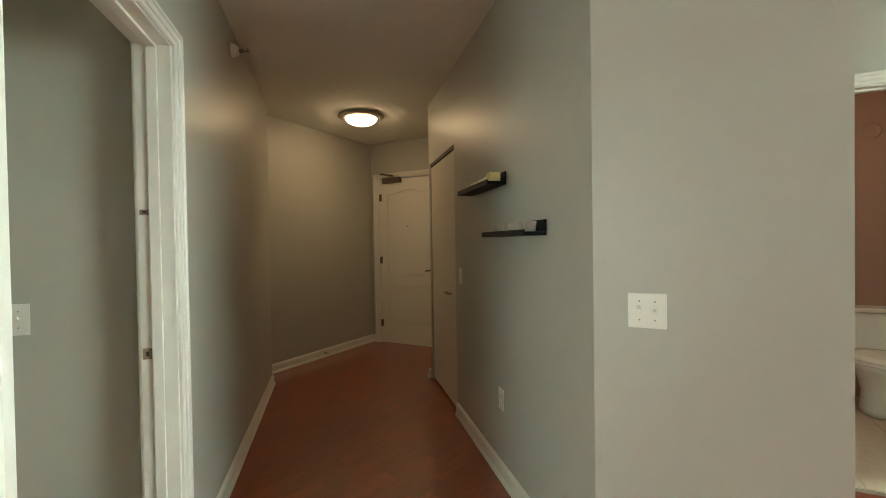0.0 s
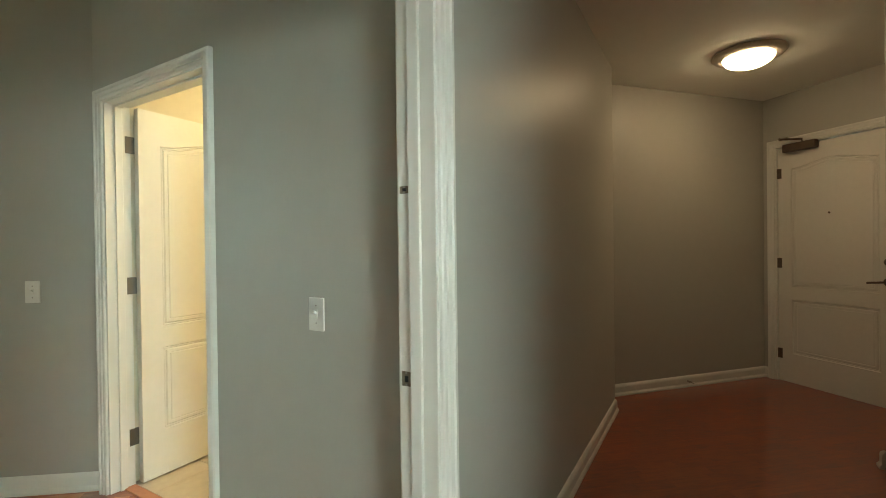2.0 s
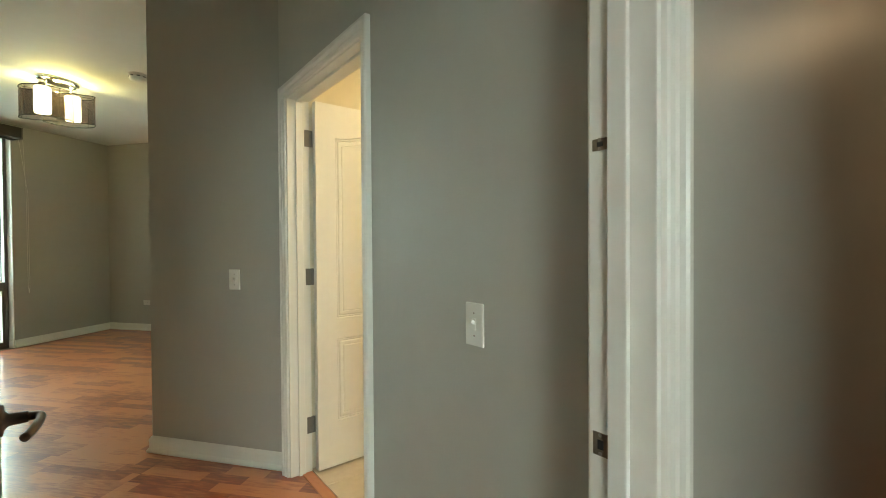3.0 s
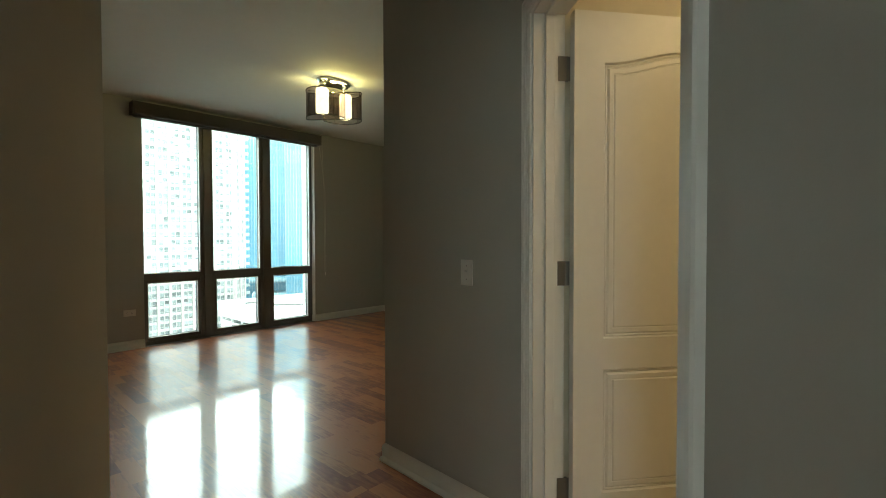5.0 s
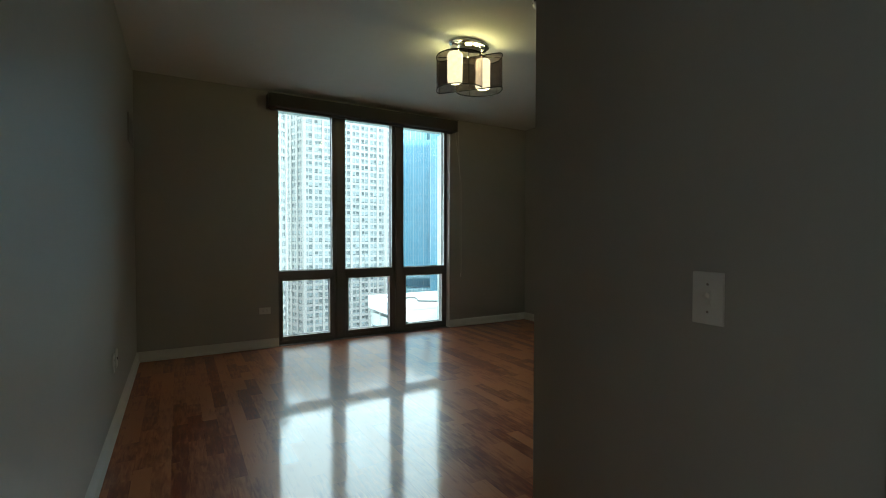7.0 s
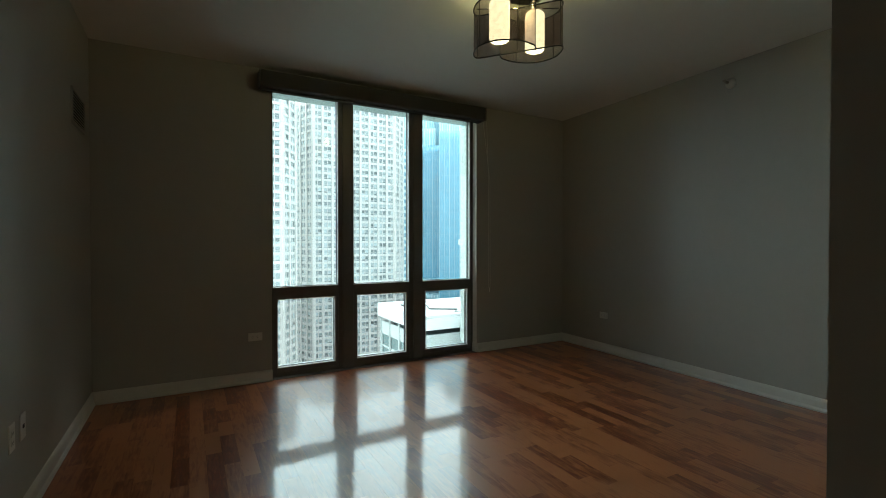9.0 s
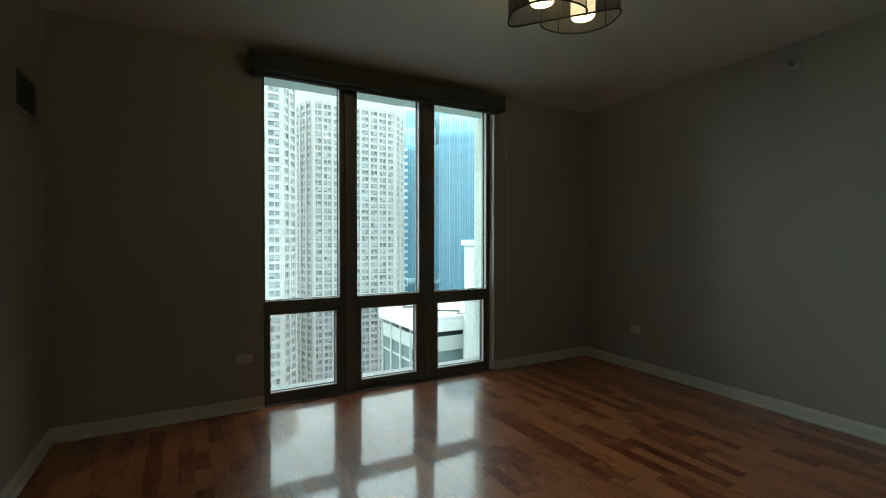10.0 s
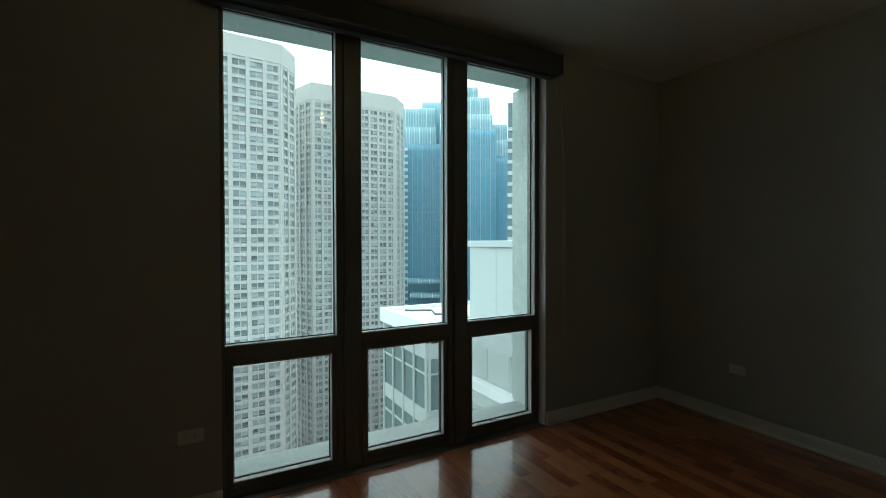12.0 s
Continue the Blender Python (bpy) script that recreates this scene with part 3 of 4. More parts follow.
closer = empty("door_closer", "bronze metal door closer on top of the entry door", "door closer", md @ pose(0.10, 0.02, 2.085))
part("closer_body", boxed(0, -0.06, -0.03, 0.27, 0.0, 0.04, 0.008), BRONZE, closer)
part("arm", tube([(0.16, -0.04, 0.045), (0.16, -0.04, 0.062), (0.06, -0.17, 0.07)], 0.009), BRONZE, closer)
part("arm", tube([(0.06, -0.17, 0.075), (0.0, -0.09, 0.082), (-0.02, -0.03, 0.09)], 0.008), BRONZE, closer)
part("bracket", boxed(-0.05, -0.035, 0.085, 0.03, -0.006, 0.105, 0.003), BRONZE, closer)

# closet: a plain flush door, shut
m, _ = run((0.995, 4.42), (0.995, 1.6))
door_4 = empty("door_4", "closed plain greige closet door, flush with the wall", "door", m @ pose(0.04, 0, 0), kind="structure")
part("door_leaf", boxed(0.012, 0.012, 0.02, 0.912, 0.047, 1.985, 0.003), CLOSET, door_4)
part("track", boxed(0.0, 0.004, 1.995, 0.92, 0.06, 2.02), DARK, door_4, "dark track over the closet door")
part("door_handle", tube([(0.62, 0.012, 0.885), (0.62, -0.018, 0.885), (0.63, -0.024, 0.885), (0.73, -0.024, 0.885), (0.74, -0.018, 0.885), (0.74, 0.012, 0.885)], 0.006), STEEL, door_4, "slim satin nickel pull")

# doorway of the small bathroom
door_5 = door_frame("door_5", PWM @ pose(0.1, 0, 0), 0.9, 2.035, 0.12, "white door frame of a small bathroom, open", stop=0.078)

# ---- bedroom window ----
win = empty("window_1", "tall three-bay window in a dark bronze frame over the city", "window", BED, kind="structure")
GL = -0.14  # plane of the glass
bays = ((1.28, 1.878), (2.025, 2.624), (2.775, 3.37))
FR, BK = -0.085, -0.18
part("window_frame", boxed(1.20, BK, 0.0, 1.28, FR, 2.63, 0.003), FRAME, win)
part("window_frame", boxed(3.37, BK, 0.0, 3.405, FR, 2.63, 0.003), FRAME, win)
for (a, b), (c, d) in zip(bays, bays[1:]):
    mul = part("mullion", boxed(b, BK, 0.0, c, FR, 2.63, 0.003), FRAME, win)
    part("cover_strip", boxed((b + c) / 2 - 0.036, FR, 0.0, (b + c) / 2 + 0.04, FR + 0.018, 2.62, 0.004), FRAME, mul)
for a, b in bays:
    part("head_rail", boxed(a, BK, 2.588, b, FR, 2.63, 0.003), FRAME, win)
    part("transom", boxed(a, BK, 0.735, b, FR, 0.806, 0.003), FRAME, win)
    part("sill_rail", boxed(a, BK, 0.0, b, FR, 0.04, 0.003), FRAME, win)
    sash = part("sash", boxed(a + 0.003, BK + 0.01, 0.04, a + 0.036, FR - 0.006, 0.735, 0.003), FRAME, win, "dark opening sash")
    part("stile", boxed(b - 0.03, BK + 0.01, 0.04, b - 0.003, FR - 0.006, 0.735, 0.003), FRAME, sash)
    part("rail", boxed(a + 0.036, BK + 0.01, 0.04, b - 0.03, FR - 0.006, 0.078, 0.003), FRAME, sash)
    part("rail", boxed(a + 0.036, BK + 0.01, 0.705, b - 0.03, FR - 0.006, 0.735, 0.003), FRAME, sash)
    part("latch", boxed((a + b) / 2 - 0.03, FR - 0.006, 0.71, (a + b) / 2 + 0.03, FR + 0.01, 0.726, 0.004), FRAME, sash)
    for lo, hi, x0, x1 in ((0.806, 2.588, a, b), (0.078, 0.705, a + 0.036, b - 0.03)):
        p = part("pane", boxed(x0, GL - 0.004, lo, x1, GL + 0.004, hi), GLASS if hi > 2 else SASHGLASS, win)
        p.visible_shadow = False
        # black gasket against the glass, then a pale bead in front of it
        for q, (c0, c1, e0, e1) in enumerate(((x0, lo, x1, lo + 0.010), (x1 - 0.010, lo + 0.010, x1, hi - 0.010), (x0, hi - 0.010, x1, hi), (x0, lo + 0.010, x0 + 0.010, hi - 0.010))):
            g = part("gasket", boxed(c0, GL + 0.004, c1, e0, GL + 0.01, e1), DARK, p)
        part("glazing_bead", boxed(x0 + 0.006, GL + 0.01, hi - 0.006, x1 - 0.006, FR - 0.004, hi - 0.0005, 0.0015), BEAD, win, "pale grey glazing bead")
        part("glazing_bead", boxed(x0, GL + 0.01, lo + 0.0005, x1, FR - 0.004, lo + 0.006, 0.0015), BEAD, win, "pale grey glazing bead")
        part("glazing_bead", boxed(x1 - 0.005, GL + 0.01, lo + 0.006, x1 - 0.0005, FR - 0.004, hi, 0.0015), BEAD, win, "pale grey glazing bead")
        part("glazing_bead", boxed(x0 + 0.0005, GL + 0.01, lo + 0.006, x0 + 0.005, FR - 0.004, hi, 0.0015), BEAD, win, "pale grey glazing bead")
part("reveal", boxed(3.406, FR - 0.05, 0.0, 3.4135, -0.016, 2.62), TRIM, win, "white painted side of the window recess")
part("window_sill", boxed(1.262, FR, -0.012, 3.406, -0.012, 0.004, 0.002), FRAME, win)
part("stay", lathe([(0, 0), (0.008, 0), (0.008, 0.012), (0, 0.014)], 12, pose(3.40, -0.04, 1.36, 0, -90, 0)), PLATE, win, "small white cord stop")
base_return = part("baseboard_return", boxed(3.398, FR, 0.0, 3.406, -0.016, 0.095, 0.003), TRIM, win)

valance = empty("roller_shade", "dark charcoal roller shade cassette above the window", "window shade", BED @ pose(1.159, 0, 0))
part("cassette", boxed(0, -0.012, 2.536, 2.275, 0.13, 2.675, 0.014), SHADE, valance)
part("end_cap", boxed(-0.008, -0.012, 2.534, -0.0005, 0.132, 2.676, 0.003), FRAME, valance)
part("end_cap", boxed(2.2755, -0.012, 2.534, 2.283, 0.132, 2.676, 0.003), FRAME, valance)
part("roller", boxed(0.02, 0.01, 2.522, 2.255, 0.07, 2.536, 0.006), SHADE, valance)
part("bead_chain", tube([(2.36, 0.02, 2.56), (2.392, 0.012, 1.9), (2.398, 0.01, 0.72), (2.406, 0.014, 0.70), (2.412, 0.018, 0.72), (2.405, 0.02, 1.9), (2.31, 0.022, 2.56)], 0.0018, 5), PLATE, valance, "thin white bead chain")
part("weight", lathe([(0, 0), (0.006, 0.004), (0.006, 0.05), (0, 0.055)], 10, pose(2.406, 0.014, 0.66)), PLATE, valance)

# ---- lamps ----


def organza(name):
    m = bpy.data.materials.new(name)
    m.use_nodes = True
    n, l = m.node_tree.nodes, m.node_tree.links
    b = n["Principled BSDF"]
    b.inputs["Base Color"].default_value, b.inputs["Roughness"].default_value = (0.02, 0.013, 0.011, 1), 0.7
    see, mix, wave, co = n.new("ShaderNodeBsdfTransparent"), n.new("ShaderNodeMixShader"), n.new("ShaderNodeTexNoise"), n.new("ShaderNodeTexCoord")
    see.inputs["Color"].default_value = (0.78, 0.70, 0.72, 1)
    wave.inputs["Scale"].default_value, wave.inputs["Detail"].default_value = 35, 3
    span = n.new("ShaderNodeMapRange")
    span.inputs["To Min"].default_value, span.inputs["To Max"].default_value = 0.42, 0.66
    l.new(co.outputs["Object"], wave.inputs["Vector"])
    l.new(wave.outputs["Fac"], span.inputs["Value"])
    l.new(span.outputs[0], mix.inputs[0])
    l.new(see.outputs[0], mix.inputs[1])
    l.new(b.outputs[0], mix.inputs[2])
    l.new(mix.outputs[0], n["Material Output"].inputs["Surface"])
    return m


ORGANZA = organza("sheer_brown_organza")
WIRE = material("black_wire", (0.004, 0.0035, 0.003), 0.7, scale=40, amount=0.1)


lamp = empty("ceiling_light", "chrome ceiling light, two lit opal cylinders, sheer brown curled shade", "ceiling light", pose(-5.412, 1.047, H, 0, 0, 133.4) @ Matrix.Diagonal((1.1, 1.1, 1, 1)))
can = lathe([(0.0, 0.0), (0.1, 0.0), (0.1, -0.018), (0.092, -0.024), (0.0, -0.026)], 40)
bmesh.ops.transform(can, matrix=Matrix.Diagonal((1.65, 1.0, 1, 1)), verts=can.verts)
part("canopy", can, CHROME, lamp, "polished chrome oval canopy", smooth=True)
half_curl = [(0.10, -0.015), (0.085, -0.085), (0.0, -0.15), (-0.12, -0.165), (-0.215, -0.105), (-0.25, -0.01), (-0.232, 0.062), (-0.12, 0.035)]
curl = half_curl + [(0.0, 0.0)] + [(-x, -y) for x, y in reversed(half_curl)]
turned = Matrix.Rotation(radians(-37), 4, "Z") @ Matrix.Diagonal((0.95, 0.95, 1, 1))  # the curl stands askew to the pair of cylinders
ribbon = [turned @ p for p in smooth_path([(x, y, 0) for x, y in curl])]
bm = bmesh.new()
lo, hi = [bm.verts.new((p.x, p.y, -0.365)) for p in ribbon], [bm.verts.new((p.x, p.y, -0.105)) for p in ribbon]
for k in range(len(ribbon) - 1):
    bm.faces.new((lo[k], lo[k + 1], hi[k + 1], hi[k]))
shade = part("shade", bm, ORGANZA, lamp, "sheer brown organza shade bent in an S", smooth=True)
for z in (-0.365, -0.105):
    part("rim_wire", tube([(p.x, p.y, z) for p in ribbon], 0.0042, 6), WIRE, shade)
for k in range(0, len(ribbon), 16):
    part("upright_wire", tube([(ribbon[k].x, ribbon[k].y, -0.365), (ribbon[k].x, ribbon[k].y, -0.105)], 0.0018, 6), WIRE, shade)
for x in (-0.124, 0.124):
    part("socket", lathe([(0.0, -0.02), (0.024, -0.02), (0.028, -0.06), (0.028, -0.107), (0.0, -0.107)], 20, pose(x, 0, 0)), CHROME, lamp, smooth=True)
    part("glass_cylinder", lathe([(0.0, -0.1), (0.046, -0.101), (0.054, -0.111), (0.054, -0.316), (0.049, -0.33), (0.042, -0.332), (0.036, -0.336), (0.0, -0.339)], 28, pose(x, 0, 0)), BULBGLASS, lamp, "lit opal glass cylinder", smooth=True)
part("cross_bar", tube([turned @ Vector((-0.235, -0.02, -0.107)), turned @ Vector((0.235, 0.02, -0.107))], 0.004), CHROME, lamp)

hall_lamp = empty("ceiling_light", "lit flush ceiling light with a frosted dome in a metal ring", "ceiling light", pose(0.393, 4.84, HH) @ Matrix.Diagonal((0.94, 0.94, 1, 1)))
part("ring", lathe([(0.165, 0.0), (0.235, 0.0), (0.24, -0.012), (0.225, -0.026), (0.19, -0.036), (0.168, -0.034)], 48), LAMPRING, hall_lamp, "tan metal ring", smooth=True)
part("dome", lathe([(0.166, -0.03), (0.163, -0.045), (0.145, -0.066), (0.11, -0.085), (0.06, -0.098), (0.0, -0.102)], 48), LAMPGLASS, hall_lamp, "lit frosted glass dome", smooth=True)

bath_lamp = empty("ceiling_light", "lit flush globe light on the bathroom ceiling", "ceiling light", pose(-1.5, 3.3, 2.5))
part("globe", lathe([(0.15, -0.02), (0.148, -0.05), (0.11, -0.085), (0.0, -0.1)], 32), BATHGLASS, bath_lamp, smooth=True)
part("ring", lathe([(0.12, 0.0), (0.165, 0.0), (0.165, -0.02), (0.15, -0.025)], 32), CHROME, bath_lamp)
# unseen copy of the globe, added to brighten the small bathroom
added_powder_lamp = copy_thing(bath_lamp, PWM @ pose(0.35, 0.9, 2.5))
added_powder_lamp.children[0].data = added_powder_lamp.children[0].data.copy()
added_powder_lamp.children[0].data.materials[0] = POWDERGLASS
tagged(added_powder_lamp, "unseen globe light added to brighten the small bathroom")

# ---- switches, outlets ----


def plate_at(p0, p1, s, z):
    return run(p0, p1)[0] @ pose(s, 0, z)


def switch(m, toggles=1, label="white toggle light switch on the wall", w=0.07, tall=0.114):
    sw = empty("light_switch", label, "light switch", m)
    wide = w + 0.046 * (toggles - 1)
    part("plate", boxed(-wide / 2, -0.006, -tall / 2, wide / 2, 0.0, tall / 2, 0.002), PLATE, sw)
    for k in range(toggles):
        x = (k - (toggles - 1) / 2) * 0.046
        part("surround", boxed(x - 0.008, -0.0075, -0.016, x + 0.008, -0.005, 0.016, 0.001), PLATE, sw)
        t = part("toggle", boxed(-0.0045, -0.016, -0.005, 0.0045, 0.0, 0.005, 0.0015), PLATE, sw)
        t.matrix_basis = pose(x, -0.005, 0.003, -28 if k % 2 == 0 else 28)
        for z in (-0.03, 0.03):
            part("screw", lathe([(0, 0), (0.003, 0), (0.002, 0.001), (0, 0.0012)], 10, pose(x, -0.006, z, 90, 0, 0)), STEEL, sw)
    return sw


def outlet(m, label="white duplex outlet on the wall", turn=0, jack=False):
    o = empty("wall_outlet", label, "wall outlet", m @ pose(0, 0, 0, 0, turn, 0))
    part("plate", boxed(-0.035, -0.006, -0.057, 0.035, 0.0, 0.057, 0.002), PLATE, o)
    if jack:
        part("jack", boxed(-0.009, -0.0085, -0.008, 0.009, -0.005, 0.008, 0.001), DARK, o)
        return o
    for z in (-0.0195, 0.0195):
        s = part("socket", boxed(-0.017, -0.0078, z - 0.0135, 0.017, -0.005, z + 0.0135, 0.003), PLATE, o)
        for x, h in ((-0.0065, 0.004), (0.0065, 0.0045)):
            part("slot", boxed(x - 0.001, -0.0082, z - h, x + 0.001, -0.0077, z + h), DARK, s)
        part("ground_hole", boxed(-0.002, -0.0082, z - 0.0105, 0.002, -0.0077, z - 0.0065), DARK, s)
    return o


switch(plate_at(P_BATH, (-0.545, 2.125), 1.625, 1.034))
switch(plate_at(L_COR, L_END, 0.168, 1.059), 2, "white double toggle light switch on the daylit wall")
switch(plate_at(P_END, P_BATH, 0.602, 1.05))
switch(plate_at((0.995, 4.42), (0.995, 1.6), 1.11, 1.05), label="white light switch beside the closet door")
outlet(plate_at((0.995, 4.42), (0.995, 1.6), 1.92, 0.437), "white outlet low on the hall wall")
outlet(plate_at(bed(-0.014, -0.014), bed(4.684, -0.014), 1.137, 0.40), "white outlet set sideways beside the window", 90)
outlet(plate_at(bed(4.684, -0.014), bed(4.544, 3.925), 0.674, 0.407), "white outlet set sideways low on the bedroom wall", 90)
mlw = lambda v, z: run(K_BEND, bed(-0.014, -0.014))[0] @ pose(4.801 - v, 0, z)
outlet(mlw(1.80, 0.415), "white outlet low on the long bedroom wall")
outlet(mlw(1.66, 0.415), "white cable plate with a dark jack on the bedroom wall", jack=True)

# vent grille high on the long bedroom wall
vent = empty("air_vent", "painted air return grille high on the bedroom wall", "air vent", mlw(0.45, 2.085))
part("backing", boxed(-0.185, -0.004, -0.1, 0.185, 0.0, 0.1), DARK, vent)
for x0, z0, x1, z1 in ((-0.2, -0.115, 0.2, -0.095), (-0.2, 0.095, 0.2, 0.115), (-0.2, -0.095, -0.18, 0.095), (0.18, -0.095, 0.2, 0.095)):
    part("frame", boxed(x0, -0.012, z0, x1, 0.0, z1, 0.002), PAINT, vent)
for k in range(9):
    sl = part("slat", boxed(-0.18, -0.012, -0.001, 0.18, 0.004, 0.001), PAINT, vent)
    sl.matrix_basis = pose(0, -0.004, -0.08 + 0.02 * k, 35, 0, 0)


def sprinkler(m):
    sp = empty("fire_sprinkler", "white sidewall fire sprinkler near the ceiling", "sprinkler", m)
    part("escutcheon", lathe([(0.0, 0.0), (0.042, 0.0), (0.042, 0.01), (0.03, 0.034), (0.022, 0.045), (0.0, 0.045)], 28, pose(0, 0, 0, 90, 0, 0)), PLATE, sp, smooth=True)
    part("head", lathe([(0.0, 0.044), (0.011, 0.044), (0.011, 0.07), (0.006, 0.074), (0.006, 0.09), (0.0, 0.09)], 14, pose(0, 0, 0, 90, 0, 0)), STEEL, sp, smooth=True)
    part("deflector", boxed(-0.014, -0.098, 0.0, 0.014, -0.088, 0.016, 0.002), STEEL, sp)
    return sp


sprinkler(run(HL0, HL1)[0] @ pose(2.58, 0, 2.44))
sprinkler(plate_at(bed(4.684, -0.014), bed(4.544, 3.925), 2.05, 2.55))

smoke = empty("smoke_detector", "white round smoke detector on the bedroom ceiling", "smoke detector", pose(-4.83, 1.61, H))
part("base", lathe([(0.0, 0.0), (0.072, 0.0), (0.072, -0.014), (0.0, -0.014)], 32), PLATE, smoke)
part("cover", lathe([(0.0, -0.014), (0.064, -0.014), (0.066, -0.028), (0.058, -0.046), (0.03, -0.05), (0.0, -0.05)], 32), PLATE, smoke, smooth=True)
for k in range(8):
    sl = part("slot", boxed(0.0625, -0.012, -0.028, 0.0668, 0.012, -0.02), DARK, smoke)
    sl.matrix_basis = pose(0, 0, 0, 0, 0, 45 * k)

stop = empty("door_stop", "small spring door stop on the hall baseboard", "door stop", run((-0.90, 4.556), (0.577, 6.226))[0] @ pose(1.29, -0.014, 0.055))
part("spring", tube([(0.006 * math.cos(k * 0.9), -0.0016 * k, 0.006 * math.sin(k * 0.9)) for k in range(40)], 0.0016, 6), BRONZE, stop)
part("tip", lathe([(0, 0), (0.008, 0), (0.008, 0.014), (0, 0.016)], 12, pose(0, -0.064, 0, 90, 0, 0)), PLATE, stop)

# ---- shelves with candle glasses ----
WAX = material("pale_yellow_wax", (0.72, 0.62, 0.28), 0.5, amount=0.05)
FROST = material("frosted_candle_glass", (0.34, 0.28, 0.25), 0.35, amount=0.1, vary=0.6)
YELLOWCUP = material("pale_yellow_candle_glass", (0.56, 0.50, 0.30), 0.3, amount=0.08, vary=0.5)


def ledge(y0, y1, z):
    sh = empty("wall_shelf", "slim black wall ledge holding small candle glasses", "shelf", pose(0.995, y0, z), group="black ledges on the hall wall")
    n = y1 - y0
    part("back_plate", boxed(-0.012, 0, -0.005, 0.0, n, 0.045, 0.002), SHELFM, sh)
    part("board", boxed(-0.098, 0, -0.022, -0.0005, n, -0.005, 0.002), SHELFM, sh)
    part("lip", boxed(-0.104, 0, -0.022, -0.0985, n, 0.004, 0.0015), SHELFM, sh)
    return sh


ledge(2.385, 2.98, 1.605)
ledge(1.925, 2.49, 1.335)


def candle(x, y, z, r, h, wax, group):
    c = empty("candle_glass", "small frosted glass cup with a tealight on a black ledge" if not wax else "small pale yellow glass cup with wax on a black ledge", "candle", pose(x, y, z), group=group)
    part("cup", lathe([(0.0, 0.0), (r * 0.82, 0.0), (r, h), (r * 0.92, h), (r * 0.76, 0.004), (0.0, 0.004)], 18), YELLOWCUP if wax else FROST, c, smooth=True)
    part("tealight", lathe([(0.0, 0.0045), (r * 0.7, 0.0045), (r * 0.74, h * 0.62), (0.0, h * 0.62)], 16), WAX if wax else PLATE, c)
    part("wick", lathe([(0.0, h * 0.62), (0.0012, h * 0.62), (0.0012, h * 0.62 + 0.008), (0.0, h * 0.62 + 0.009)], 6), DARK, c)


for k in range(6):
    candle(0.945, 1.985 + 0.0815 * k, 1.33, 0.029, 0.044, False, "candle glasses on the lower ledge")
for k in range(5):
    candle(0.945, 2.53 + 0.085 * k, 1.60, 0.024, 0.036, True, "candle glasses on the upper ledge")
block = empty("candle_block", "square pale yellow candle on the upper black ledge", "candle", pose(0.945, 2.445, 1.60))
part("wax", boxed(-0.03, -0.03, 0.0, 0.03, 0.03, 0.048, 0.004), WAX, block)
part("wick", lathe([(0.0, 0.048), (0.0012, 0.048), (0.0012, 0.058), (0.0, 0.059)], 6), DARK, block)

# ---- small bathroom: toilet ----
wc = empty("toilet", "white porcelain toilet against a terracotta wall", "toilet", PWM @ pose(0.8, 1.85, 0, 0, 0, -90))
part("tank", boxed(0.01, -0.22, 0.38, 0.2, 0.22, 0.70, 0.02), PORCELAIN, wc)
part("tank_lid", boxed(0.0, -0.235, 0.702, 0.215, 0.235, 0.735, 0.012), PORCELAIN, wc)
part("flush_lever", tube([(0.205, 0.15, 0.64), (0.225, 0.15, 0.64), (0.228, 0.09, 0.635)], 0.006), CHROME, wc)
egg = lambda r, z, cx: [(cx + r * 1.28 * math.cos(a) + (0.02 if math.cos(a) > 0 else 0), r * math.sin(a), z) for a in (2 * math.pi * k / 28 for k in range(28))]


def loft(loops):
    bm = bmesh.new()
    rings = [[bm.verts.new(p) for p in lp] for lp in loops]
    for a, b in zip(rings, rings[1:]):
        for k in range(len(a)):
            bm.faces.new((a[k], a[(k + 1) % len(a)], b[(k + 1) % len(a)], b[k]))
    bm.faces.new(rings[0][::-1])
    bm.faces.new(rings[-1])
    return bm


part("bowl", loft([egg(0.11, 0.0, 0.40), egg(0.105, 0.05, 0.40), egg(0.10, 0.16, 0.41), egg(0.13, 0.26, 0.43), egg(0.175, 0.34, 0.45), egg(0.185, 0.38, 0.45)]), PORCELAIN, wc, smooth=True)
part("seat", loft([egg(0.185, 0.383, 0.45), egg(0.192, 0.39, 0.45), egg(0.19, 0.405, 0.45)]), PORCELAIN, wc, smooth=True)
part("seat_lid", loft([egg(0.188, 0.408, 0.45), egg(0.192, 0.416, 0.45), egg(0.186, 0.43, 0.45), egg(0.12, 0.436, 0.45)]), PORCELAIN, wc, smooth=True)
cover = empty("wall_cover", "round terracotta painted cover high on the bathroom wall", "wall cover", PWM @ pose(0.87, 1.85, 2.12))
part("ring", lathe([(0.04, 0.0), (0.062, 0.0), (0.062, 0.01), (0.05, 0.02), (0.04, 0.014)], 28, pose(0, 0, 0, 90, 0, 0)), BROWN, cover, smooth=True)
part("disc", lathe([(0.0, 0.0), (0.036, 0.0), (0.036, 0.012), (0.0, 0.016)], 28, pose(0, 0, 0, 90, 0, 0)), BROWN, cover, smooth=True)

